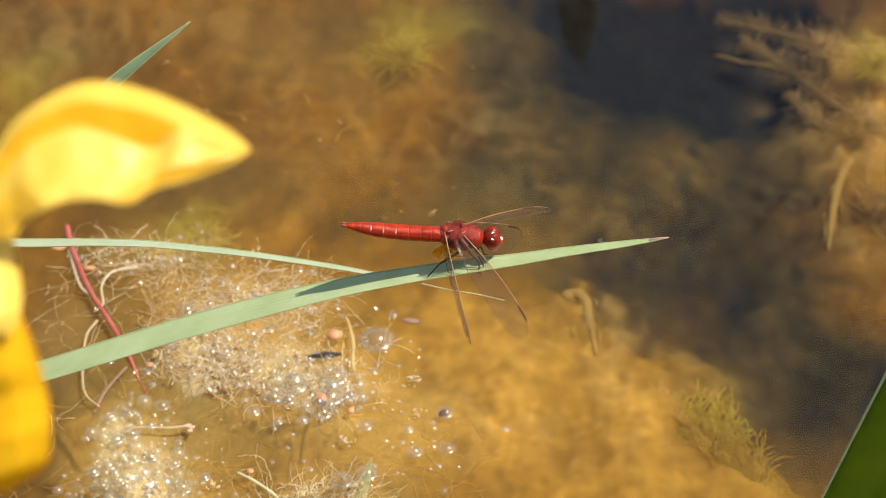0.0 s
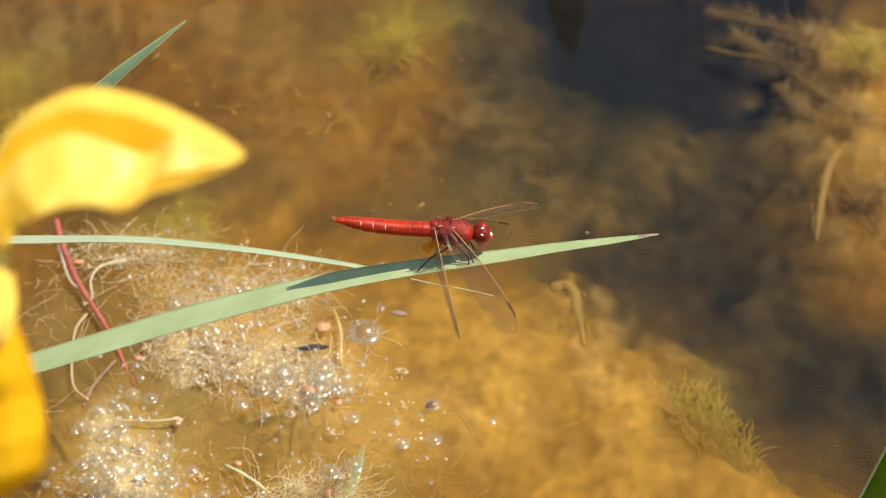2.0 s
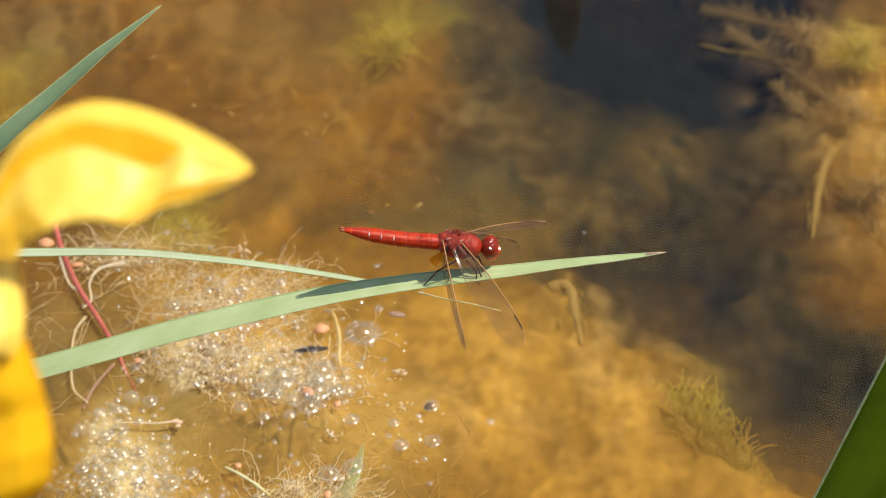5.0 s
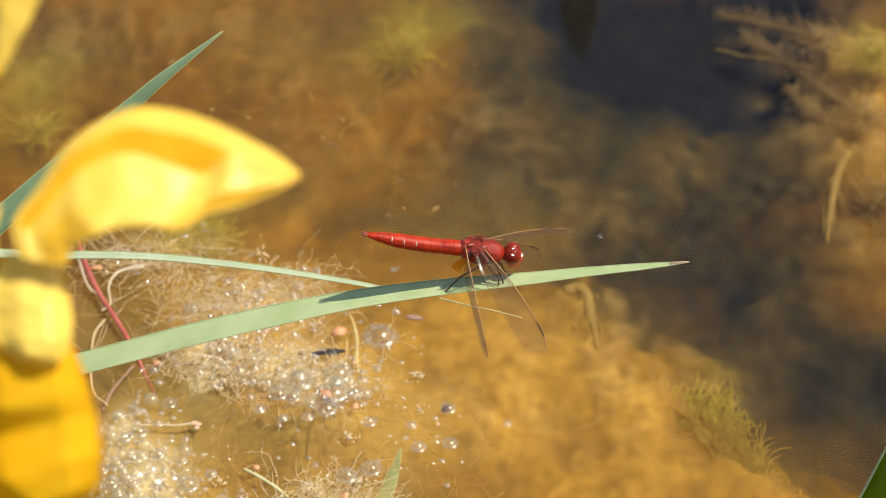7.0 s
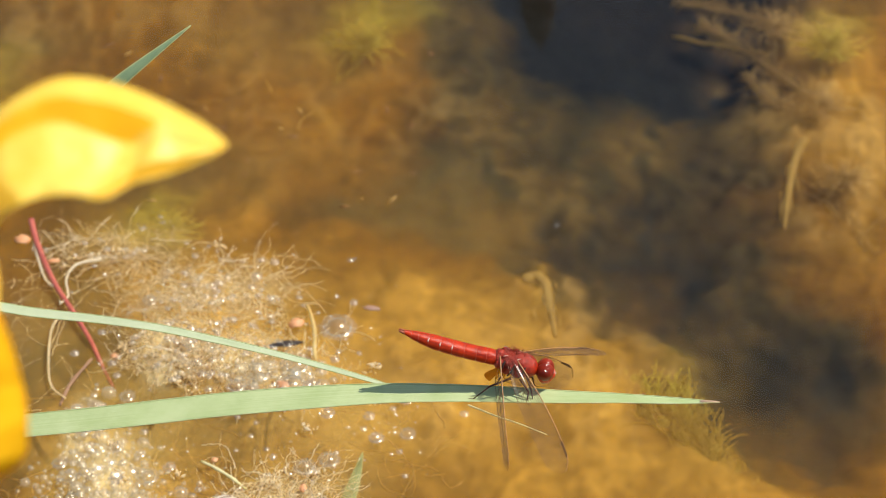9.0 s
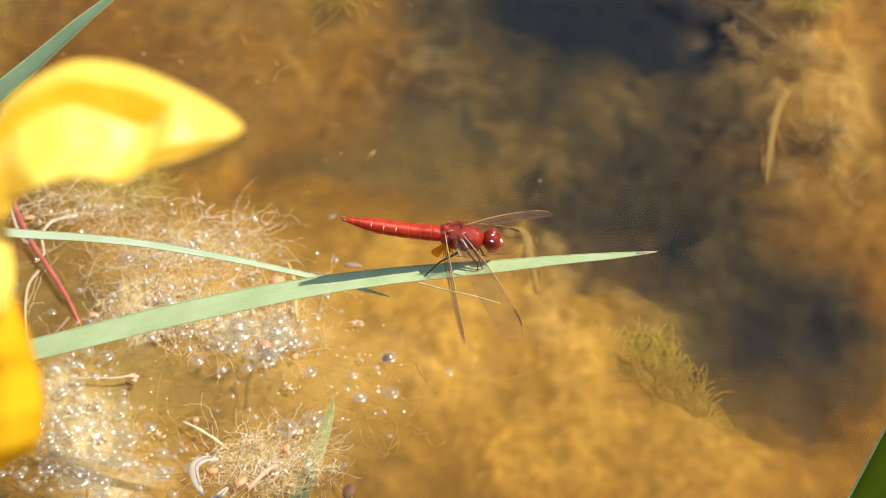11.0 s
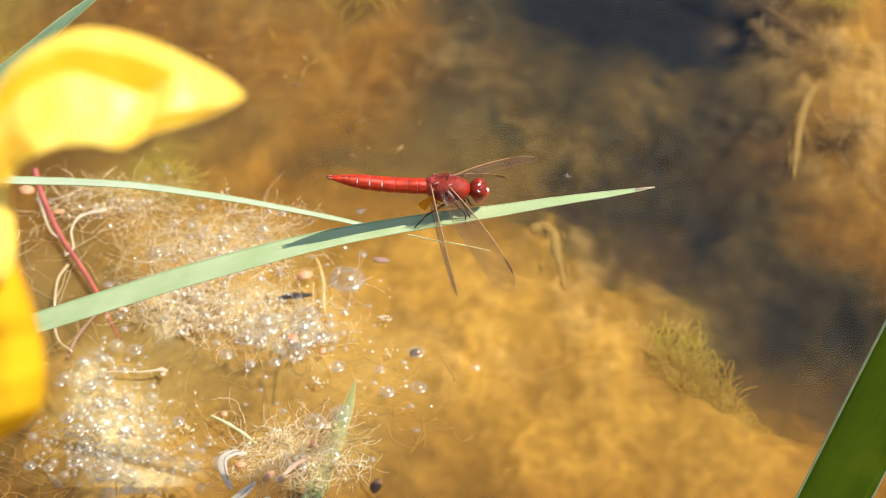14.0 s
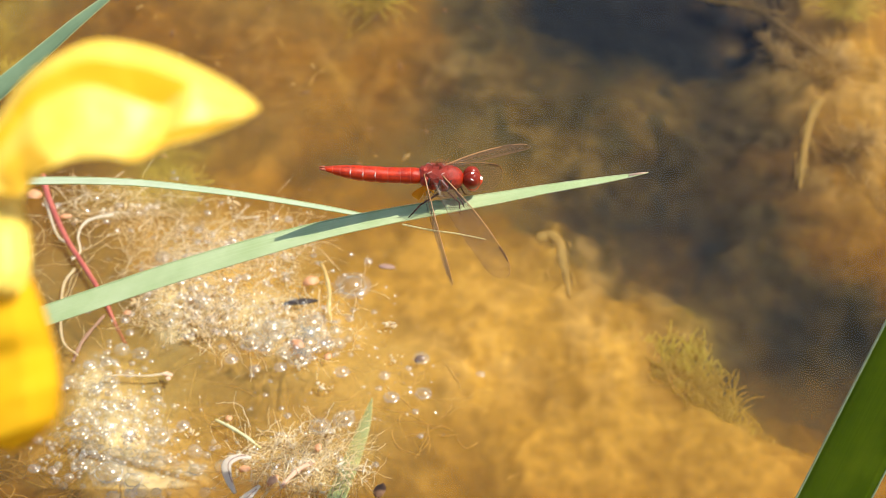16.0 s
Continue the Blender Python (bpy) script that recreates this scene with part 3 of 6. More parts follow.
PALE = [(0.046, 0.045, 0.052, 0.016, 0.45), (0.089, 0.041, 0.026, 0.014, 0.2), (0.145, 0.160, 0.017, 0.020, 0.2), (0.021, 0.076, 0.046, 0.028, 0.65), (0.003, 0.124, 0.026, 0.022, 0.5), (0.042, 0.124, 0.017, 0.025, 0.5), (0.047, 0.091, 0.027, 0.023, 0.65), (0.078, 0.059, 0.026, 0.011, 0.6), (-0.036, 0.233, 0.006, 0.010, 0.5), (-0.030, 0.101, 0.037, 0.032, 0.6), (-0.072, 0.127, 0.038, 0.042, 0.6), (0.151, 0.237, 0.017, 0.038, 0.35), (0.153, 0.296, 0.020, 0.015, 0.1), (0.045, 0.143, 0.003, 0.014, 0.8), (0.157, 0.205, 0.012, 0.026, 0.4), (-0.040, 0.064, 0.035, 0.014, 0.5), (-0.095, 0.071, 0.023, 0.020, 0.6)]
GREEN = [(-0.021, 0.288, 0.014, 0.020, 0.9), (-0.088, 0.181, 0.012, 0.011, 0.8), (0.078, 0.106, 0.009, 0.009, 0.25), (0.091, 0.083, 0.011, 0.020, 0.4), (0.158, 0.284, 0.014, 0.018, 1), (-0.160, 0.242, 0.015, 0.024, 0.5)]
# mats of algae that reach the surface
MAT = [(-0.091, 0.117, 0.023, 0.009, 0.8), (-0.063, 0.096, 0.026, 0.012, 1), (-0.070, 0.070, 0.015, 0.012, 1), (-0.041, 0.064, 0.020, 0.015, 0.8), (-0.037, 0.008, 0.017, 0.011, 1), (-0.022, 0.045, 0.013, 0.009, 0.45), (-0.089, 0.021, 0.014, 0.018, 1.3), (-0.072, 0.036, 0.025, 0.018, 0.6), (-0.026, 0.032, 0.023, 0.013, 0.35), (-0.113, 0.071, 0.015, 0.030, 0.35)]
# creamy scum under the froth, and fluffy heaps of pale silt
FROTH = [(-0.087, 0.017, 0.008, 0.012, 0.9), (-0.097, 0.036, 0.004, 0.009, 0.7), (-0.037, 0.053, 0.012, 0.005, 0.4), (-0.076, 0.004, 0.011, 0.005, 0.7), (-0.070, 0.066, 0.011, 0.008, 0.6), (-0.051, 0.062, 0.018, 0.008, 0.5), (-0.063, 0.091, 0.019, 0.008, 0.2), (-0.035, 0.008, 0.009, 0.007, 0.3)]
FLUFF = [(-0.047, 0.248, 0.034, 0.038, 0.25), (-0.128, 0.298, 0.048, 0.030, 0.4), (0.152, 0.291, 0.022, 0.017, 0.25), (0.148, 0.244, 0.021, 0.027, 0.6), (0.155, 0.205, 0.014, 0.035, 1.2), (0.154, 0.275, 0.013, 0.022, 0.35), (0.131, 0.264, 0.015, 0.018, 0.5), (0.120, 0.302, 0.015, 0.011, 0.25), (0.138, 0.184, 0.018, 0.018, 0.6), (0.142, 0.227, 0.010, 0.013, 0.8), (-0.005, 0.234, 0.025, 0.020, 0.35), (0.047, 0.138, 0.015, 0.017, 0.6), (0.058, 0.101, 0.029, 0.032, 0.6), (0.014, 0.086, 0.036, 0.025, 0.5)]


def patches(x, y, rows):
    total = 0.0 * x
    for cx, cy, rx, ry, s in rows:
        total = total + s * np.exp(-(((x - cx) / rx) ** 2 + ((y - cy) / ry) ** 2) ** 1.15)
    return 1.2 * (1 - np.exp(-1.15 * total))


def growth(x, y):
    """How much of each kind of ground, and of painted depth, lies at a place, with the cloudy grain of the silt."""
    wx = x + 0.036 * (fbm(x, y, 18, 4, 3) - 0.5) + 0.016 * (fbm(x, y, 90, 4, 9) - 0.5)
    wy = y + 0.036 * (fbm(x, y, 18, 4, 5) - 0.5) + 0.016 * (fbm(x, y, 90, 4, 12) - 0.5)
    deep, mud, pale, green = (patches(wx, wy, rows) for rows in (DEEP_GLOOM, MUD, PALE, GREEN))
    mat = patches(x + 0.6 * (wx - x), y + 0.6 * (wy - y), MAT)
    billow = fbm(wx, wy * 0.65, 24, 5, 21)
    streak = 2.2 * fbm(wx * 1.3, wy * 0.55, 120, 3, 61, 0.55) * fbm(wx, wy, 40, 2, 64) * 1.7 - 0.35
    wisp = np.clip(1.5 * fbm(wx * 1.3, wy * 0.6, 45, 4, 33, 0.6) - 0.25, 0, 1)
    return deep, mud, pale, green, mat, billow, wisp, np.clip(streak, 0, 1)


BED_GRID = {}


def bed_height(x, y):
    return BED_GRID["z"][np.abs(BED_GRID["ys"] - y).argmin(), np.abs(BED_GRID["xs"] - x).argmin()]


def on_bed(path, lift, count):
    """A smooth line over the bed through places given in mm."""
    line = curve(mm(path), count)
    level = np.array([bed_height(x, y) for x, y in line[:, :2]])
    line[:, 2] = np.convolve(np.pad(level, 3, mode="edge"), np.ones(7) / 7, "valid") + lift
    return line


def pond_bed():
    """One sheet: the bed near the camera in fine steps, then the basin, its bank and the land to the horizon."""
    far = 0.02 * 1.32 ** np.arange(1, 36)
    xs = np.concatenate([-0.27 - far[::-1], np.arange(-0.27, 0.2701, 0.0014), 0.27 + far])
    ys = np.concatenate([-0.02 - far[::-1], np.arange(-0.02, 0.42, 0.0014), 0.42 + far])
    x, y = np.meshgrid(xs, ys)
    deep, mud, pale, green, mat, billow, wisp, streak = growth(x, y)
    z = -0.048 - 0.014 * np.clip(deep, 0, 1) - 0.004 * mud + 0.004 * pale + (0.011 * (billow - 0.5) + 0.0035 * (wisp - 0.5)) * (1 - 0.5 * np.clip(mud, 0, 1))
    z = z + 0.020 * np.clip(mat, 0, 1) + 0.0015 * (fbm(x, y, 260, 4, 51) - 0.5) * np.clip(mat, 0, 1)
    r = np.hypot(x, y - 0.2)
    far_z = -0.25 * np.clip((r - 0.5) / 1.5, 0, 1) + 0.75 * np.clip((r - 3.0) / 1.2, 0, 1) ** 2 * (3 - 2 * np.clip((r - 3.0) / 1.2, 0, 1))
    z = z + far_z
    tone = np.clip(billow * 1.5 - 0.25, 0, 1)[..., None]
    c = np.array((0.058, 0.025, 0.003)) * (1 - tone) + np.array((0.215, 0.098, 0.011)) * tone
    # near-black blue puts deep water's gloom and reflected sky into the colour
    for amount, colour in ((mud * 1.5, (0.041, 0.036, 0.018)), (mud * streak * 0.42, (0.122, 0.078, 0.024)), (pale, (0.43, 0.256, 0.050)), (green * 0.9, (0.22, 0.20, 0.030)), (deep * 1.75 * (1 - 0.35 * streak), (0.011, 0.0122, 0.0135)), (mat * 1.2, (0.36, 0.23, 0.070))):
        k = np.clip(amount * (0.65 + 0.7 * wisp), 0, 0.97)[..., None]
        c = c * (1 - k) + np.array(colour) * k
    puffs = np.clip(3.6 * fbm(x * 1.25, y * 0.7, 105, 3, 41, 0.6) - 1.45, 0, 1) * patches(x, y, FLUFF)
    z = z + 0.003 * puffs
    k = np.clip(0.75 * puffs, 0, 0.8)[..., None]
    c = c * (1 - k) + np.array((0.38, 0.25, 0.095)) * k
    swing = (0.38 * (1 - 0.6 * np.clip(mud, 0, 1)) * (1 - 0.3 * np.clip(pale, 0, 1)))[..., None]
    c = c * (1 - swing + 2 * swing * wisp[..., None])
    fade = np.clip((r - 0.33) / 0.4, 0, 1)
    c = c * (1 - fade[..., None]) + np.array((0.12, 0.058, 0.010)) * fade[..., None]
    z = z * (1 - fade) + (far_z - 0.048) * fade
    land = np.clip((r - 3.6) / 0.3, 0, 1)[..., None]
    c = c * (1 - land) + np.array((0.06, 0.09, 0.03)) * land
    BED_GRID.update(xs=xs, ys=ys, z=z)
    rows, cols = x.shape
    me = bpy.data.meshes.new("ground")
    i = np.arange(rows - 1)[:, None] * cols + np.arange(cols - 1)
    quads = np.stack([i, i + 1, i + cols + 1, i + cols], -1).reshape(-1, 4)
    me.vertices.add(x.size)
    me.vertices.foreach_set("co", np.stack([x, y, z], -1).ravel().astype(np.float32))
    me.loops.add(quads.size)
    me.loops.foreach_set("vertex_index", quads.ravel().astype(np.int32))
    me.polygons.add(len(quads))
    me.polygons.foreach_set("loop_start", np.arange(0, quads.size, 4, dtype=np.int32))
    me.polygons.foreach_set("use_smooth", np.ones(len(quads), bool))
    me.update(calc_edges=True)
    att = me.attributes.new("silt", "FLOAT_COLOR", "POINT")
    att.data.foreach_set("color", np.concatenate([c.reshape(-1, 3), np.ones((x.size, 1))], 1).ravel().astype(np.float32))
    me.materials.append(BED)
    return tagged(new("ground", me), "orange-brown silt and algae on the bed of a shallow pond", "pond bed", kind="structure")


pond_bed()
ang = np.linspace(0, 2 * np.pi, 72, endpoint=False)
sheet = Form()
rad = 3.75 + 0.2 * np.sin(3 * ang) + 0.1 * np.sin(7 * ang)
sheet.add([(r * math.cos(a), 0.2 + r * math.sin(a), 0) for a, r in zip(ang, rad)], [tuple(range(72))])
water = tagged(part("water", sheet, WATER, smooth=False), "still, clear brownish pond water over silt", "water", kind="structure")
water.visible_shadow = False


def silt_veil(z, base, on_mat, seed, colour, spots=(), label="see-through sheet standing in for silty haze in the water"):
    """See-through sheet standing in for the haze of hanging silt, thin over the dark hollows; or scum, in spots."""
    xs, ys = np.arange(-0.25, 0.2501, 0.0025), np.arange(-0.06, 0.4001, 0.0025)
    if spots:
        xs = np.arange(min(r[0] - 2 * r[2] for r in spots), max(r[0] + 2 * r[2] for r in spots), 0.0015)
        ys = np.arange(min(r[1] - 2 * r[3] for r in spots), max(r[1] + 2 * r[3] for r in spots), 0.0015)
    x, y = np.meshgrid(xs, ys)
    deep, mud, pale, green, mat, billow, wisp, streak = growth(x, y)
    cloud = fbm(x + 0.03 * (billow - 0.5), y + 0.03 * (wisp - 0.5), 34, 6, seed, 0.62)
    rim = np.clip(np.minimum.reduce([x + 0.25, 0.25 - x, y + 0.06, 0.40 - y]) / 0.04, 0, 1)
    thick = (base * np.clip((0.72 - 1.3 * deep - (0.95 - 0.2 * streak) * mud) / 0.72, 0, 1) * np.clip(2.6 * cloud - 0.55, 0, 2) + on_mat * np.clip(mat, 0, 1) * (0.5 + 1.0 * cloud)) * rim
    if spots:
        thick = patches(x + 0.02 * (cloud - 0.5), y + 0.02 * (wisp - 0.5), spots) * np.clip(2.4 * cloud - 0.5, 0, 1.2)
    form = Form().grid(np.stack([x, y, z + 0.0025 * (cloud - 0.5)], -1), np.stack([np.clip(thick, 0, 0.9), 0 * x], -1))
    m, nt, b, out = shader("haze_sheet")
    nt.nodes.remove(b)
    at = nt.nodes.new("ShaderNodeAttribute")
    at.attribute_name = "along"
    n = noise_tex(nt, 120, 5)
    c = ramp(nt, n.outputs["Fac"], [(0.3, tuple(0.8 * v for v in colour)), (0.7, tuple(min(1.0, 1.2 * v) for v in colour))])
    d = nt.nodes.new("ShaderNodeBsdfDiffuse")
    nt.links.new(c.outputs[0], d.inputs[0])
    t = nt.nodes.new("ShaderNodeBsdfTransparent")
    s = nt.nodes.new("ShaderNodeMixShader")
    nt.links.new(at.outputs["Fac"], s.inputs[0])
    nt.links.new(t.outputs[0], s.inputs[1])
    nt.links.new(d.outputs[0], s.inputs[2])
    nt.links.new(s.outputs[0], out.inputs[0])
    ob = tagged(part("haze_sheet", form, m), label, "silt", kind="stuff")
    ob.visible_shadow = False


# the murky water's haze, put in as see-through sheets at several depths
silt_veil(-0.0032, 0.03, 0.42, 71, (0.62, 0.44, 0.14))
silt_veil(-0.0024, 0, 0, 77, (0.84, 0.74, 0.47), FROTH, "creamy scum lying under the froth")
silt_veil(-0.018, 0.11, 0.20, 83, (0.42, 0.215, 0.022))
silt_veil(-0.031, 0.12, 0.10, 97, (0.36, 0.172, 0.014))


# ---- iris leaves ----
def blade(form, path, half, side, thick=0.0005, fold=0.12, count=70):
    """A sword-shaped leaf: a folded strip with a closed edge, along a smooth line."""
    line, w = curve(path, count), np.maximum(bend(half, count), 0.00005)
    side = np.asarray(side, float)
    t = np.gradient(line, axis=0)
    t /= np.linalg.norm(t, axis=1, keepdims=True)
    s = side - (t @ side)[:, None] * t
    s /= np.linalg.norm(s, axis=1, keepdims=True)
    n = np.cross(t, s)
    vs = np.linspace(-1, 1, 9)
    top = line[:, None] + w[:, None, None] * (vs[None, :, None] * s[:, None] - fold * (1 - np.abs(vs))[None, :, None] * n[:, None])
    under = top[:, ::-1] - (thick * np.minimum(1, w / 0.002))[:, None, None] * n[:, None] * np.array([0.15, 1, 1, 1, 1, 1, 1, 1, 0.15])[None, :, None]
    u = np.linspace(0.02, 1, count)
    marks = np.stack(np.broadcast_arrays(u[:, None] * 1.0, np.concatenate([vs + 1.05, vs[::-1] + 1.05])[None, :]), -1)
    return form.grid(np.concatenate([top, under], 1), marks, closed=True)


def mm(rows):
    return np.array(rows, float) / 1000


def leaf_thing(name, path, half, side, material, label, tip=False, margin=0.00014, **more):
    """A leaf with its origin at the foot."""
    p = mm(path)
    root = new(name)
    root.location = p[0]
    form = blade(Form(), p - p[0], mm(half), side, **more)
    part("blade", form, material, root)
    line, w = curve(p - p[0], 60), np.maximum(bend(mm(half), 60), 0.00005)
    side = np.asarray(side, float)
    t = np.gradient(line, axis=0)
    t /= np.linalg.norm(t, axis=1, keepdims=True)
    s = side - (t @ side)[:, None] * t
    s /= np.linalg.norm(s, axis=1, keepdims=True)
    for k in (-1, 1):
        part("leaf_margin", Form().tube(line + k * w[:, None] * s, np.minimum(margin, 0.2 * w + 0.00004), 5), MARGIN, root, "thin pale margin")
    if tip:
        part("dry_tip", Form().tube(line[-3:] + (0, 0, 0.0001), [0.00045, 0.0004, 0.0001], 7, 0.5), DRY, root, "withered brown tip")
    return tagged(root, label, "leaf", group="iris leaves")


perch = leaf_thing("iris_leaf", [(-205, 6, -30), (-178, 2, 22), (-140, -4, 49), (-100.1, -6.3, 65.7), (-82.9, -6.3, 71.9), (-68.2, -6.3, 77.2), (-53.7, -6.3, 81.9), (-39.4, -6.3, 86.2), (-25.3, -6.3, 89.9), (-11.2, -6.3, 92.7), (2.7, -6.3, 94.9), (16.5, -6.3, 96.8), (30.3, -6.3, 99), (44, -6.3, 100.8), (54.3, -6.3, 102.3)],
                   [4.0, 4.4, 4.5, 4.5, 4.6, 4.5, 4.4, 4.1, 3.6, 3.2, 2.85, 2.3, 1.7, 1.1, 0.1], (0, 1, -0.08), BLADE,
                   "pale blue-green iris leaf arching over the water, lit by the sun", tip=True)
thin = leaf_thing("iris_leaf", [(-235, 52, -25), (-190, 42, 40), (-150, 34, 68), (-109.5, 24.7, 76.1), (-92.4, 20.7, 79.8), (-77.1, 16.7, 82.8), (-62.1, 12.7, 84.6), (-47.4, 8.7, 85.9), (-32.9, 4.7, 86.6), (-21.3, 0.7, 87.6), (-11.4, -3.3, 88.6)],
                  [2.4, 2.4, 2.3, 2.2, 1.95, 1.75, 1.6, 1.45, 1.3, 1.1, 0.85, 0.1], (0, 1, -0.25), BLADE_PALE,
                  "narrow pale green iris leaf bending beneath a broader one", thick=0.0004)
lean = leaf_thing("iris_leaf", [(-300, -60, -30), (-230, -25, 24), (-165, 15, 62), (-125.1, 40.2, 87.1), (-116.2, 45.5, 92.9), (-108.7, 49.9, 97.8), (-101.3, 54.1, 102.4), (-93.8, 58.5, 107.2), (-86.4, 62.6, 111.9), (-71.5, 70.4, 120.4)],
                  [5.0, 4.2, 3.3, 2.9, 2.6, 2.3, 2.0, 1.65, 1.25, 0.1], (0.65, -0.35, -0.65), BLADE_DULL,
                  "dull grey-green iris leaf with a pointed tip, out of focus")
near = leaf_thing("iris_leaf", [(-62.7, -183.7, -332.8), (2.9, -127.0, -178.0), (51.0, -89.2, -55.9), (85.4, -65.6, 39.1), (106.9, -53.3, 104.5), (121.3, -46.9, 151.7)], [8.45, 8.45, 8.45, 8.32, 8.06, 7.68], (0.886, -0.160, -0.480), BLADE_DEEP,
                  "broad deep green iris leaf against the light, pale at the edge", fold=0.06, margin=0.00028)
drift = leaf_thing("iris_leaf", [(-43.5, -25.2, -24), (-34.1, -12, -6.6), (-28.7, 7, -7.6), (-25.9, 17.7, -7.8), (-23.8, 26.9, -8.5), (-22, 38.6, -10.5)],
                   [2.9, 2.8, 2.6, 2.2, 1.5, 0.1], (1, 0.1, 0.15), BLADE_WET,
                   "narrow green leaf tip just under the water", thick=0.0003)
# stands out of view; the brown keeps its mirror image dark
beyond = leaf_thing("iris_leaf", [(47.5, 346.5, -70), (47.5, 344.5, 0), (48.5, 343.5, 45), (49.5, 342.5, 68), (50.5, 341.5, 86), (51.5, 340.5, 100)],
                    [9, 9.5, 9.2, 8.2, 6.0, 0.1], (1, 0.15, 0), BROWN_BIT,
                    "upright brown iris leaf mirrored in the water")


# ---- straw ----
straw = new("dry_straw")
straw.location = Vector(mm([(-6.3, -10.3, 93.6)])[0])
part("stalk", Form().tube(curve(mm([(0, 0, 0), (7, -0.6, -1.9), (13, -1.0, -3.1), (20.2, -1.2, -5.4)]), 12), np.linspace(0.00022, 0.00012, 12), 5), STRAW, straw)
tagged(straw, "thin pale dry straw caught on the iris leaf", "straw")


# ---- dragonfly ----
def wing(root, span, chord, length, widths, hind, parent, name):
    """A net-veined wing: a clear membrane, a dark edge, long veins, cross-veins and a wing mark."""
    root, span, chord = (np.asarray(a, float) for a in (root, span, chord))
    span = span / np.linalg.norm(span)
    chord = chord - (chord @ span) * span
    chord /= np.linalg.norm(chord)
    lift = np.cross(span, chord)
    prof = lambda u: np.interp(u, np.linspace(0, 1, len(widths)), widths)

    def at(u, v):
        w = prof(u)
        round_off = math.sqrt(max(0.0, 1 - ((u - 0.84) / 0.16) ** 2)) if u > 0.84 else 1.0
        front = 0.0010 * math.sin(math.pi * u)
        return root + span * length * u + chord * (w * (0.42 + (v - 0.42) * round_off) - front) + lift * (0.00030 * math.sin(11 * v) * (1 - u) + 0.0012 * u * u)

    uu = 1 - (1 - np.linspace(0, 1, 30)) ** 1.4
    g = np.array([[at(u, v) for v in np.linspace(0, 1, 8)] for u in uu])
    w = part(name, Form().grid(g), MEMBRANE, parent, "clear, finely net-veined wing")
    part("leading_edge", Form().tube([at(u, 0.0) for u in uu], np.linspace(0.00017, 0.00008, 30), 5), COSTA, w, "amber leading edge")
    net = Form()
    longs = (0.07, 0.14, 0.24, 0.34, 0.44, 0.54, 0.64, 0.74, 0.83, 0.92)
    for k, v in enumerate(longs):
        end = 0.99 - 0.012 * k
        net.tube([at(u, v) for u in np.linspace(0.0 if k in (0, 1, 4, 7) else rng.uniform(0.1, 0.4), end, 22)], np.linspace(0.00009 if k < 2 else 0.00005, 0.00003, 22), 3)
    net.tube([at(u, 1.0) for u in uu], 0.00006, 4)
    for k in range(84):
        u = 0.05 + 0.93 * k / 84
        v0 = 0.0
        for v in (*longs, 1.0):
            if rng.random() < 0.93:
                j = rng.uniform(-0.012, 0.012)
                net.tube([at(min(u + j, 1), v0), at(min(u + j + rng.uniform(-0.006, 0.006), 1), v)], 0.000022, 3)
            v0 = v
    part("vein_net", net, VEIN, w, "fine dark veins")
    mark = Form().grid(np.array([[at(u, v) + lift * s * 0.00012 for v in (-0.01, 0.03, 0.065)] for s in (1, -1) for u in np.linspace(0.77, 0.90, 8)[::s]]))
    part("wing_mark", mark, MARK, w, "dark brown wing mark")
    if hind:
        patch = Form().grid(np.array([[at(u, v) - lift * 0.0001 for v in np.linspace(0.25, 1, 5)] for u in np.linspace(0.0, 0.13, 5)]))
        part("amber_patch", patch, AMBER, w, "amber patch at the wing base")
    return w


FORE = (0.0024, 0.0042, 0.0054, 0.0059, 0.0060, 0.0058, 0.0053)
HIND = (0.0050, 0.0084, 0.0088, 0.0082, 0.0076, 0.0070, 0.0062)


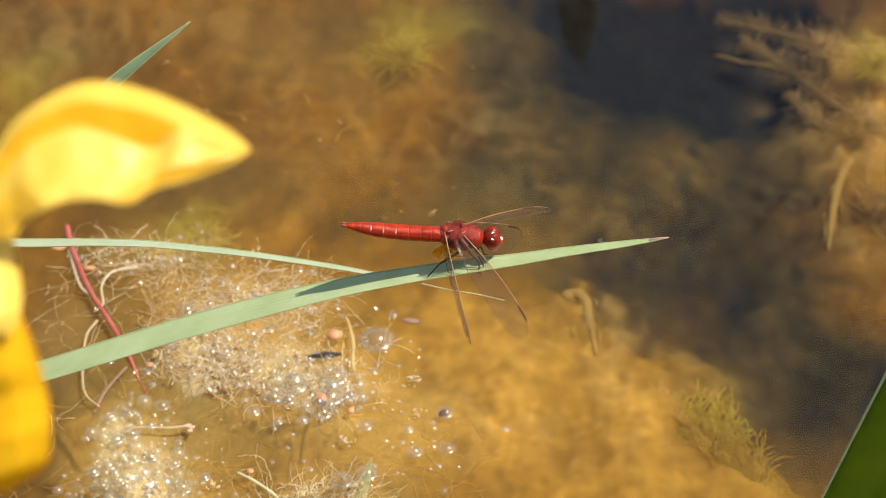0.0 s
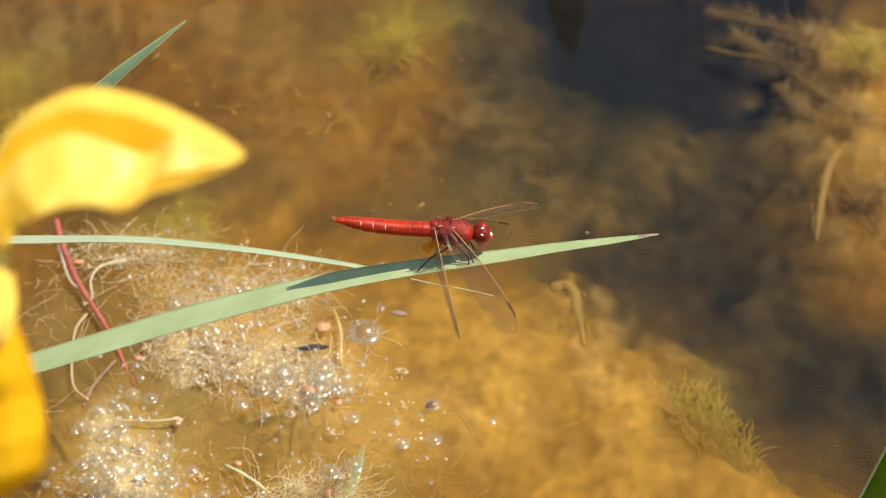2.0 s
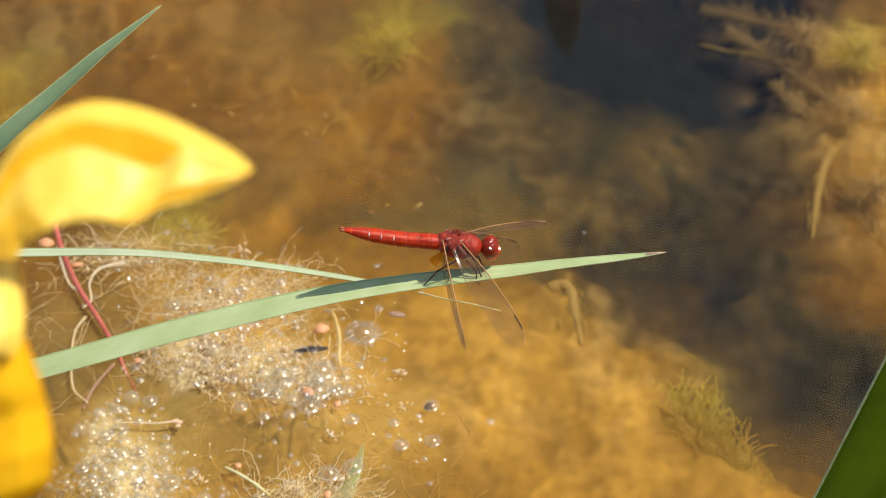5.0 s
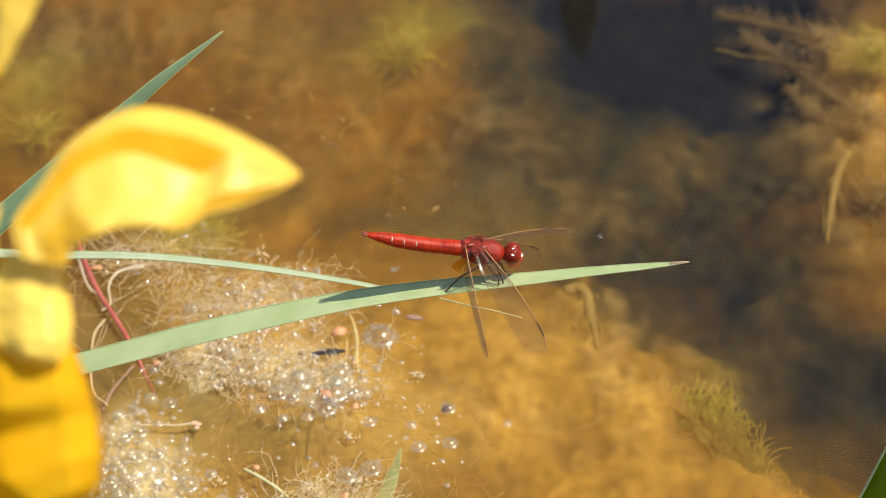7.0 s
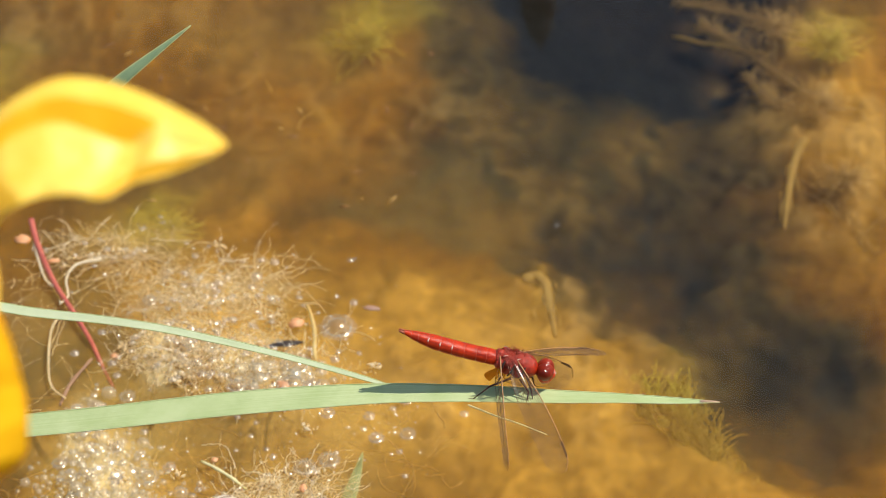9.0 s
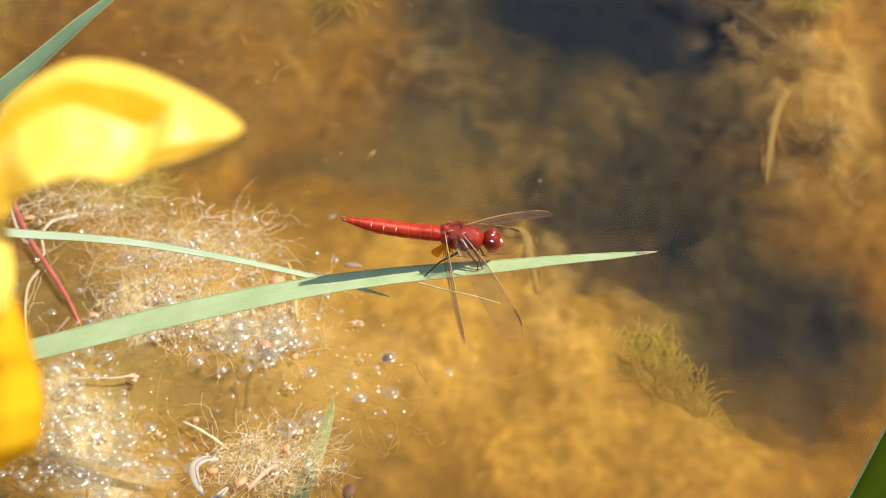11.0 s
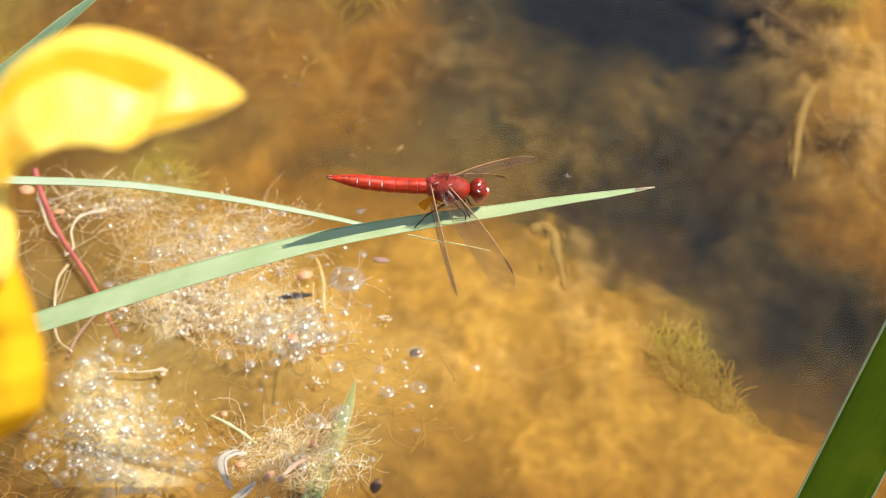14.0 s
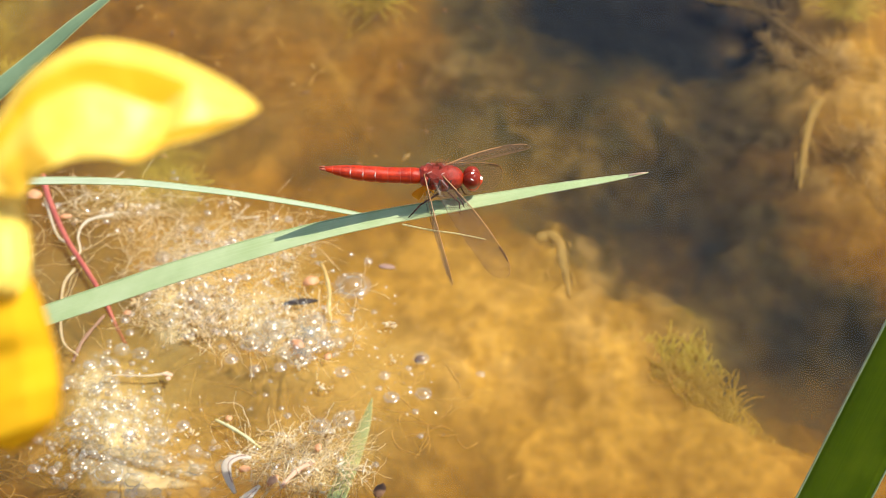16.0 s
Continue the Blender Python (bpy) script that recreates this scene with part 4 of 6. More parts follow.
def dragonfly():
    """Body along x, head at +x; the origin is under the thorax on the leaf."""
    root = new("dragonfly")
    root.location = Vector(mm([(3.4, -2.8, 94.4)])[0])
    tilt = -0.185
    pt = lambda x, dz=0.0, y=0.0: np.array((x, y, 0.0082 + tilt * x + dz))
    # abdomen, ring by ring
    a0, a1 = -0.0046, -0.0276
    belly = new("abdomen")
    belly.parent = root
    radius = lambda u: np.interp(u, [0, 0.08, 0.2, 0.45, 0.68, 0.82, 0.93, 1.0], [0.0019, 0.0021, 0.0020, 0.0020, 0.0019, 0.0015, 0.0010, 0.0006])
    cuts = [0, 0.10, 0.21, 0.34, 0.47, 0.60, 0.73, 0.84, 0.92, 1.0]
    for k in range(9):
        us = np.array([cuts[k], cuts[k] + 0.002, *np.linspace(cuts[k] + 0.01, cuts[k + 1] - 0.01, 5), cuts[k + 1] - 0.002, cuts[k + 1]])
        sh = np.array([0.985, 0.997, 1, 1.004, 1.006, 1.004, 1, 0.997, 0.985])
        sag = lambda u: 0.0006 * math.sin(math.pi * u)
        part("abdomen_ring", Form().tube([pt(a0 + (a1 - a0) * u, -sag(u)) for u in us], radius(us) * sh, 16, 0.86), RED, belly)
        if k < 8:
            u = cuts[k + 1]
            seam = [pt(a0 + (a1 - a0) * u, -sag(u) + 0.87 * radius(u) * math.sin(q), -1.005 * radius(u) * math.cos(q)) for q in np.linspace(-0.7, 2.2, 18)]
            part("segment_seam", Form().tube(seam, 0.000045, 4), SEAM, belly, "thin pale seam between segments")
            us = np.linspace(cuts[k] + 0.008, cuts[k + 1] - 0.008, 6)
            part("side_ridge", Form().tube([pt(a0 + (a1 - a0) * u, -sag(u) + 0.87 * radius(u) * 0.62, -1.0 * radius(u) * 0.785) for u in us], 0.00004, 4), RED_DARK, belly, "dark red ridge along the back")
        if k in (3, 4, 5):
            u, q0 = cuts[k + 1] - 0.004, rng.uniform(0.35, 0.55)
            arc_pts = [pt(a0 + (a1 - a0) * u - 0.0002 * math.sin(3 * q), -sag(u) + 0.87 * radius(u) * math.sin(q), -1.01 * radius(u) * math.cos(q)) for q in np.linspace(q0, q0 + 0.7, 7)]
            part("pale_mark", Form().tube(arc_pts, [0.00004, 0.00016, 0.00022, 0.00018, 0.00015, 0.0001, 0.00004], 5), PALE_RING, belly, "small pale mark between segments")
        if k < 8:
            us = np.linspace(cuts[k] + 0.012, cuts[k + 1] - 0.012, 6)
            part("side_line", Form().tube([pt(a0 + (a1 - a0) * u, -sag(u) - 0.45 * radius(u), -0.90 * radius(u)) for u in us], 0.00012, 5), SIDE_LINE, belly, "orange line along the side")
        if k >= 4:
            u = np.linspace(cuts[k] + 0.01, cuts[k + 1] - 0.02, 5)
            part("back_stripe", Form().tube([pt(a0 + (a1 - a0) * q, -sag(q) + 0.86 * radius(q) * 0.985) for q in u], 0.00009, 5, 0.5), BLACK, belly, "black line along the back")
    for s in (-1, 1):
        part("tail_appendage", Form().tube([pt(a1 + 0.0003, 0.0, s * 0.0003), pt(a1 - 0.0006, 0.0001, s * 0.0004), pt(a1 - 0.0013, 0.0002, s * 0.0003)], [0.0004, 0.00034, 0.00016], 6), TAIL, belly)
    # thorax
    hump = Form().ball(pt(-0.0002, 0.0001), (0.0056, 0.0031, 0.0031), 26, 34, Euler((0, 0.18, 0)).to_matrix())
    lumps = hump.v[0]
    lumps += 0.00030 * np.sin(lumps[:, :1] * 2600 + 1200 * lumps[:, 2:]) * np.array((0.2, 1, 0.6)) * np.sign(lumps[:, 1:2])
    chest = part("thorax", hump, RED_DARK, root, "hairy dark red thorax")
    # plates: in front, over the back, along the sides
    for x, y, z, rx, ry, rz, tip in ((0.0027, 0, 0.0001, 0.0036, 0.0030, 0.0030, 0.55), (-0.0012, 0, 0.0023, 0.0011, 0.0010, 0.0009, 0.2), (-0.0033, 0, 0.0019, 0.0011, 0.0011, 0.0009, 0.0), (0.0014, -0.0020, -0.0006, 0.0014, 0.0013, 0.0022, 0.5),
                                     (-0.0011, -0.0020, -0.0004, 0.0012, 0.0013, 0.0022, 0.5), (-0.0034, -0.0016, 0.0000, 0.0013, 0.0013, 0.0017, 0.4), (0.0014, 0.0020, -0.0006, 0.0014, 0.0013, 0.0022, 0.5), (-0.0011, 0.0020, -0.0004, 0.0012, 0.0013, 0.0022, 0.5)):
        part("thorax_plate", Form().ball(pt(x, z, y), (rx, ry, rz), 12, 16, Euler((0, tip, 0)).to_matrix()), RED_SHIELD, chest, "red plate of the thorax")
    # dark sockets where the wings join, with pale joints
    for x in (0.0010, -0.0023):
        for s in (-1, 1):
            part("wing_socket", Form().ball(pt(x, 0.0023, s * 0.0014), (0.0010, 0.0005, 0.0005), 8, 10), RED_DARK, chest, "dark wing socket")
            part("wing_joint", Form().tube([pt(x + 0.0006, 0.0028, s * 0.0012), pt(x, 0.0029, s * 0.0016), pt(x - 0.0005, 0.0026, s * 0.0018)], 0.00010, 5), PALE_RING, chest, "pale wing joint")
    for x, y, z in ((0.0029, -0.0034, -0.0002), (0.0002, -0.0034, -0.0004), (-0.0023, -0.0031, -0.0004)):
        part("thorax_seam", Form().tube([pt(x, z + 0.0022, y + 0.0006), pt(x - 0.0006, z, y), pt(x - 0.0013, z - 0.0020, y + 0.0008)], 0.00020, 5), BLACK, chest, "dark seam")
    hair = Form()
    for _ in range(340):
        a, b = rng.uniform(0, 2 * math.pi), rng.uniform(0.1, 0.9)
        n = np.array((math.cos(a) * b, math.sin(a) * b, math.sqrt(1 - b * b)))
        base = pt(0, 0) + n * np.array((0.0052, 0.0032, 0.0036))
        hair.tube([base, base + (n + nrg.normal(0, 0.3, 3)) * 0.0008], [0.00003, 0.00001], 3)
    part("thorax_hairs", hair, TAIL, chest, "fine reddish brown hairs")
    # head
    head = part("head", Form().ball(pt(0.0080, -0.0004), (0.0015, 0.0020, 0.0018), 12, 16), FACE, root)
    part("neck", Form().tube([pt(0.0046, -0.0003), pt(0.0072, -0.0003)], [0.0013, 0.0010], 8), LEG, head)
    for s in (-1, 1):
        part("eye", Form().ball(pt(0.0079, 0.0003, s * 0.0007), (0.0022, 0.0021, 0.0026), 20, 24, Euler((s * -0.25, 0.15, 0)).to_matrix()), EYE, head, "glossy dark red compound eye")
        part("antenna", Form().tube([pt(0.0098, 0.0008, s * 0.0004), pt(0.0107, 0.0014, s * 0.0008)], [0.00007, 0.00002], 4), BLACK, head)
    # caps added for glints on eye and forehead, tilted between sun and camera
    n0 = np.array((0.30, -0.36, 0.89)) / np.linalg.norm((0.30, -0.36, 0.89))
    a = np.cross(n0, (0, 1.0, 0))
    a /= np.linalg.norm(a)
    b = np.cross(n0, a)
    t, q = np.linspace(0.004, 0.11, 5), np.linspace(0, 2 * np.pi, 12, endpoint=False)
    cap = np.cos(t)[:, None, None] * n0 + np.sin(t)[:, None, None] * (np.cos(q)[None, :, None] * a + np.sin(q)[None, :, None] * b) - n0
    for centre, turn, r in ((pt(0.0079, 0.0003, -0.0007), (0.10, -0.62, 0.80), 0.00243), (pt(0.0079, 0.0003, -0.0007), (0.16, -0.10, 0.98), 0.00252), (pt(0.0096, -0.0002), (0.55, -0.40, 0.80), 0.00135)):
        d = np.array(turn) / np.linalg.norm(turn)
        part("glint_cap", Form().grid(centre + d * r + cap * 0.0042, closed=True), GLISTEN, head, "small cap added as a sun glint")
    part("forehead", Form().ball(pt(0.0096, -0.0002), (0.0010, 0.0015, 0.0014), 12, 14), FACE, head, "bright red forehead")
    part("jaw", Form().ball(pt(0.0081, -0.0013), (0.0019, 0.0022, 0.0021), 14, 16), FACE, head, "red mouthparts")
    # wings
    wing(pt(0.0004, 0.0026, -0.0014), (0.0174, -0.0234, -0.0126), (-0.85, -0.355, -0.394), 0.0300, FORE, False, root, "forewing")
    wing(pt(0.0012, 0.0026, 0.0012), (0.0222, 0.0208, -0.0120), (-0.20, -0.80, 0.42), 0.0292, FORE, False, root, "forewing")
    flap = wing(pt(-0.0036, 0.0020, -0.0014), (0.0044, -0.0250, -0.0128), (-0.12, 0.72, -0.62), 0.0280, HIND, True, root, "hindwing")
    wing(pt(-0.0022, 0.0024, 0.0012), (0.0195, 0.0152, -0.0178), (-0.4, -0.602, -0.676), 0.0312, HIND, True, root, "hindwing")
    lobe = Form()
    for side in (0.00005, -0.00005):
        g = [[pt(-0.0030, -0.0004, -0.0026 + side) + np.array((-0.0008 - 0.0030 * v * math.sin(0.35 + 2.3 * u), -0.0010 * v, -0.0042 * u * (0.6 + 0.4 * v))) for v in np.linspace(0, 1, 6)] for u in np.linspace(0, 1, 8)]
        lobe.grid(np.array(g))
    part("amber_lobe", lobe, AMBER, flap, "amber lobe at the wing base")
    # legs: hip, knee, shin end, foot
    for s in (-1, 1):
        for hip, knee, shin, foot in (((0.0038, 0.0008, -0.0030), (0.0052, 0.0024, -0.0062), (0.0060, 0.0028, -0.0098), (0.0070, 0.0030, -0.0104)),
                                      ((0.0020, 0.0010, -0.0034), (0.0046, 0.0030, -0.0060), (0.0044, 0.0036, -0.0098), (0.0054, 0.0038, -0.0106)),
                                      ((-0.0002, 0.0012, -0.0034), (-0.0050, 0.0032, -0.0056), (-0.0086, 0.0036, -0.0114), (-0.0098, 0.0036, -0.0116))):
            at = [np.array((p[0] * (0.35 if s > 0 and p[0] < 0 else 1), p[1] * s - 0.0018, (0.0104 + p[2]) * 0.8)) for p in (hip, knee, shin, foot)]
            leg = part("leg", Form().tube(at[:2], [0.00032, 0.00022], 6), LEG, root, "thin dark spiny leg")
            part("shin", Form().tube(at[1:3], [0.0002, 0.00013], 6), LEG, leg)
            part("foot", Form().tube(at[2:], [0.00013, 0.00008], 5), LEG, leg)
            spines = Form()
            for k in range(6):
                b = at[1] + (at[2] - at[1]) * (0.15 + 0.14 * k)
                spines.tube([b, b + np.array((0.0006, s * 0.0005 * (-1) ** k, 0.0001))], [0.00004, 0.00001], 3)
            part("leg_spines", spines, LEG, leg)
    return tagged(root, "scarlet dragonfly perched on a sunlit iris leaf, wings lowered", "dragonfly")


fly = dragonfly()


# ---- iris flower ----
BLOOM = 0.67


def soften(z, times):
    """Rounds the folds of a sheet of heights."""
    for _ in range(times):
        q = np.pad(z, 1, mode="edge")
        z = (q[:-2, 1:-1] + q[2:, 1:-1] + q[1:-1, :-2] + q[1:-1, 2:] + 2 * q[1:-1, 1:-1]) / 6
    return z


def petal(upper, lower, knots, seed, rows=72, cols=44, ruffle=0.35, ease=3, gold_and_shade=(), tip=(0.0, 0.0)):
    """A soft petal between two rims, from its claw to its tip. knots: rows of (along, [across], [height]) that fold it, in mm.
    Its space: x right, y up, z to the viewer."""
    u, v = np.linspace(0, 1, rows), np.linspace(0, 1, cols)
    a, b = (curve([(*p, 0) for p in rim], rows) for rim in (upper, lower))
    p = a[:, None] + v[None, :, None] * (b - a)[:, None]
    at = [k[0] for k in knots]
    z = np.array([np.interp(v, [np.interp(q, at, [k[1][j] for k in knots]) for j in range(len(knots[0][1]))], [np.interp(q, at, [k[2][j] for k in knots]) for j in range(len(knots[0][2]))]) for q in u])
    z = soften(z, ease)
    z = z + ruffle * np.sin(u[:, None] * 17 + 3 * v[None, :] + seed) * (2 * v[None, :] - 1) ** 2 + 0.4 * ruffle * np.sin(u[:, None] * 41 + seed) * np.sin(7 * v[None, :] + seed)
    z = z + 1.6 * ruffle * (fbm(p[..., 0] + 50, p[..., 1] + 90, 0.16, 3, int(seed * 7)) - 0.5)
    z = z - tip[0] * (p[..., 0] - p[..., 0].mean()) - tip[1] * (p[..., 1] - p[..., 1].mean())
    p[..., 2] = z
    p *= BLOOM / 1000
    # how deep the gold is, for pigment and for painted shade
    deep = np.zeros((rows, cols))
    for gu, gv, glow in gold_and_shade:
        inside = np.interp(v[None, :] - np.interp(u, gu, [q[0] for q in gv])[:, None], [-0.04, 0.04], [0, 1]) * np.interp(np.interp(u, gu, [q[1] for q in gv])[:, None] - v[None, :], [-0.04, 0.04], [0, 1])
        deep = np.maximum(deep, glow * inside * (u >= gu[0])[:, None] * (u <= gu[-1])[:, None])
    form = Form().grid(p, np.stack([deep, 0 * deep], -1))
    rim = np.concatenate([p[:, 0], p[::-1, -1]])
    return form.tube(rim, 0.00022, 5)


# folds of the drooping petal, from its claw to its tip
FALL_CLAW = [(0.0, [0, 0.24, 0.36, 0.6, 0.88, 1], [-2.2, -1.6, -1.6, -1.2, -0.4, -0.3]),
             (0.12, [0, 0.16, 0.28, 0.5, 0.9, 1], [-3.2, -1.2, -1.8, -0.6, 0.8, 0.9]),
             (0.22, [0, 0.14, 0.28, 0.6, 0.92, 1], [-3, -0.2, -0.8, 1.0, 2.6, 2.5]),
             (0.3, [0, 0.14, 0.29, 0.6, 0.92, 1], [-3, 0.4, -0.2, 1.8, 4.2, 4.2]),
             (0.45, [0, 0.16, 0.36, 0.7, 0.95, 1], [-3.0, 0.8, -0.2, 2.2, 4.8, 4.6])]
FALL_BLADE = [(0.62, [0, 0.19, 0.5, 0.78, 0.95, 1], [-3.0, 0.9, -0.5, 1.4, 3.8, 3.2]),
             (0.69, [0, 0.2, 0.54, 0.76, 0.86, 1], [-3.0, 0.9, -0.4, 1.2, 2.0, 1.0]),
             (0.73, [0, 0.22, 0.46, 0.62, 0.74, 1], [-3.0, 0.9, 1.8, 2.6, 3.0, 1.6]),
             (0.88, [0, 0.24, 0.4, 0.5, 0.7, 1], [-2.2, 0.6, 0.2, 1.0, 1.6, 0.8]),
             (1.0, [0, 0.2, 0.4, 0.6, 0.8, 1], [-1, -0.8, -0.8, -0.8, -0.8, -1.0])]

flower = new("iris_flower")
FLOWER_BASE = pose(-0.0606, -0.1911, 0.276, 48.02, 0.17, 0.01)
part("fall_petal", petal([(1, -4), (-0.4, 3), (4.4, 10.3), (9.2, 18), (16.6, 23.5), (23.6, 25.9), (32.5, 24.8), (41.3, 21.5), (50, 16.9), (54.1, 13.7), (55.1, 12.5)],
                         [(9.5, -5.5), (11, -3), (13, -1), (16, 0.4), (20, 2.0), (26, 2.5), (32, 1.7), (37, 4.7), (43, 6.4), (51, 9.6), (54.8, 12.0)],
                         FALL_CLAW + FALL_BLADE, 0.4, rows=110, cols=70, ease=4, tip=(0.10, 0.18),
                         # gold patch first; then claw, lower rim and notch, their shade as colour
                         gold_and_shade=(([0.10, 0.22, 0.45, 0.66, 0.72], [(0.06, 0.28), (0.09, 0.30), (0.14, 0.38), (0.18, 0.55), (0.19, 0.30)], 1.0), ([0.0, 0.12, 0.24, 0.30], [(0.50, 1.1), (0.50, 1.1), (0.60, 1.1), (0.95, 1.1)], 0.7), ([0.56, 0.62, 0.76, 0.92, 1.0], [(0.98, 1.1), (0.90, 1.1), (0.78, 1.1), (0.62, 1.1), (0.3, 1.1)], 0.9),
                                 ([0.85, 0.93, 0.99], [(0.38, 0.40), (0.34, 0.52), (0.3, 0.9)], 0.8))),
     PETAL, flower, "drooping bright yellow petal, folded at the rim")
part("fall_petal", petal([(-10, -18), (-11, -28), (-12, -38), (-10, -48), (-3, -53.5), (5, -56)], [(8, -18), (12.2, -26.5), (14.5, -35), (15.9, -42.5), (14.5, -50), (6, -56)],
                         [(0.0, [0, 0.3, 0.75, 1], [-4, -2, -2, -5]), (0.18, [0, 0.35, 0.8, 1], [-2, 3, 1.5, -3]), (0.33, [0, 0.35, 0.8, 1], [-2, 4.5, 2.5, -3]), (0.42, [0, 0.35, 0.8, 1], [-4, -0.5, 0.5, -4]), (0.62, [0, 0.3, 0.8, 1], [-1, 4.5, 4.0, -1.5]), (0.82, [0, 0.35, 0.8, 1], [-3, 4, 3, -3]), (1.0, [0, 0.35, 0.7, 1], [-8, -6, -6, -8])], 2.0, ease=6),
     PETAL_SHADED, flower, "hanging yellow petal, its shade put into a deeper colour")
part("standard_petal", petal([(-4.5, 74), (-8, 58), (-7, 45), (-4.2, 32)], [(5.5, 74), (8, 58), (4, 45), (-3, 32)], [(0.0, [0, 0.5, 1], [4, 7, 4]), (0.6, [0, 0.5, 1], [5, 8, 5]), (1.0, [0, 0.5, 1], [3, 4, 3])], 4.0, 40, 20),
     PETAL, flower, "bright yellow petal tip hanging down")
part("style_branch", petal([(-3, -3), (-5, -8), (-5, -14), (-3.5, -20), (1, -24)], [(7.5, -5.5), (9.4, -11.5), (10.4, -17), (10.2, -21.5), (7.6, -25)],
                           [(0.0, [0, 0.4, 0.8, 1], [-6, -4, -4, -6]), (0.3, [0, 0.4, 0.8, 1], [-2, 2, 2.5, -2]), (0.7, [0, 0.4, 0.8, 1], [2, 6, 6.5, 2]), (0.9, [0, 0.4, 0.8, 1], [3, 7, 6.5, 3]), (1.0, [0, 0.4, 0.8, 1], [2, 4, 4, 2])], 1.0, 48, 30, ease=4),
     PETAL, flower, "pale yellow arched style branch")
part("fall_petal", petal([(-4, 6), (-14, 6), (-26, -6), (-33, -24)], [(-5, -2), (-13, -11), (-21, -20), (-28, -28)], [(0.0, [0, 0.5, 1], [-3, 0, -3]), (0.6, [0, 0.5, 1], [-5, 0, -5]), (1.0, [0, 0.5, 1], [-4, -3, -4])], 3.0, 40, 24), PETAL, flower)
stalk = Form().tube(curve([(-0.012, -0.004, -0.008), (-0.0248, -0.0497, -0.0567), (-0.0420, -0.1160, -0.1234), (-0.0570, -0.2051, -0.2105)], 24), np.linspace(0.0030, 0.0042, 24), 10)
part("stalk", stalk, STEM_GREEN, flower, "green flower stalk")
tagged(flower, "yellow flag iris flower in full sun, out of focus", "flower")

# ---- bee ----
def make_bee():
    """A honey bee in flight; x ahead, in its own space."""
    root = new("bee")
    root.scale = (0.67, 0.67, 0.67)
    body = part("abdomen", Form().ball((-0.0045, 0, -0.0004), (0.0042, 0.0022, 0.0021), 12, 14), BEE_DARK, root, "dark brown banded abdomen")
    for k in range(3):
        x = -0.0028 - 0.0015 * k
        r = 0.00225 * math.sqrt(max(0.1, 1 - ((x + 0.0045) / 0.0042) ** 2))
        part("band", Form().tube([(x, 0, -0.0004), (x - 0.0004, 0, -0.0004)], r, 14), BEE_TAN, body, "pale tan band")
    part("thorax", Form().ball((0.0008, 0, 0), (0.0022, 0.0021, 0.0020), 10, 12), BEE_TAN, root, "furry tan thorax")
    part("head", Form().ball((0.0034, 0, -0.0004), (0.0011, 0.0017, 0.0014), 8, 10), BEE_DARK, root)
    for s in (-1, 1):
        for back, length, wide in ((0.0, 0.0085, 0.0028), (-0.0014, 0.0060, 0.0020)):
            g = np.array([[(0.0010 + back - 0.0035 * u - wide * v * math.sin(math.pi * (0.1 + 0.88 * u)), s * (0.0012 + length * u), 0.0018 + 0.0016 * u) for v in (0, 0.35, 0.7, 1)] for u in np.linspace(0, 1, 12)])
            part("wing", Form().grid(g), BEE_WING, root, "clear greyish wing")
        for k in range(3):
            x = 0.0020 - 0.0014 * k
            part("leg", Form().tube([(x, s * 0.001, -0.0014), (x - 0.0006, s * 0.0024, -0.0028), (x - 0.0018, s * 0.0022, -0.0046)], [0.0002, 0.00022, 0.0001], 5), BEE_DARK, root)
    return tagged(root, "small brown honey bee flying beside the iris flower", "bee")


bee = make_bee()

# ---- what floats on the water ----
dome = Form()
th, ph = np.linspace(0.0, np.pi * 0.62, 9), np.linspace(0, 2 * np.pi, 20, endpoint=False)
dome.grid(np.stack([np.sin(th)[:, None] * np.cos(ph), np.sin(th)[:, None] * np.sin(ph), np.cos(th)[:, None] * 0.9 - 0.12 + 0 * ph], -1), closed=True)
arc = np.linspace(radians(62), 0, 7)
prof = [(0.98 + 0.55 * (math.sin(radians(62)) - math.sin(a)), 0.55 * (1 - math.cos(a)) - 0.04) for a in arc]
dome.grid(np.array([[(q * math.cos(a), q * math.sin(a), h) for a in ph] for q, h in prof]), closed=True)
skin = dome.f[:]
# pale ring at the foot, in place of the bubble's refracted light
dome.tube([(math.cos(a), math.sin(a), -0.02) for a in np.linspace(0, 2 * math.pi, 25)], 0.05, 5)
DOME = dome.mesh("bubble", BUBBLE)
BEAD = dome.mesh("bubble", PEARL)
for me in (DOME, BEAD):
    me.materials.append(RIM_LIGHT)
    for k in range(len(skin), len(me.polygons)):
        me.polygons[k].material_index = 1


FLOAT = []


def bubble(x, y, r):
    if any(math.hypot(x - a, y - b) < 1.02 * (r + c) for a, b, c in FLOAT):
        return
    FLOAT.append((x, y, r))
    ob = new("bubble", DOME if r > 0.0016 else BEAD)
    ob.location = (x, y, 0.0003)
    ob.scale = (r, r, r * rng.uniform(0.7, 0.97))
    tagged(ob, "clear bubble floating on the water" if r > 0.0014 else "tiny bubble on the water", "bubble", group="bubbles on the pond")


tiny = Form()
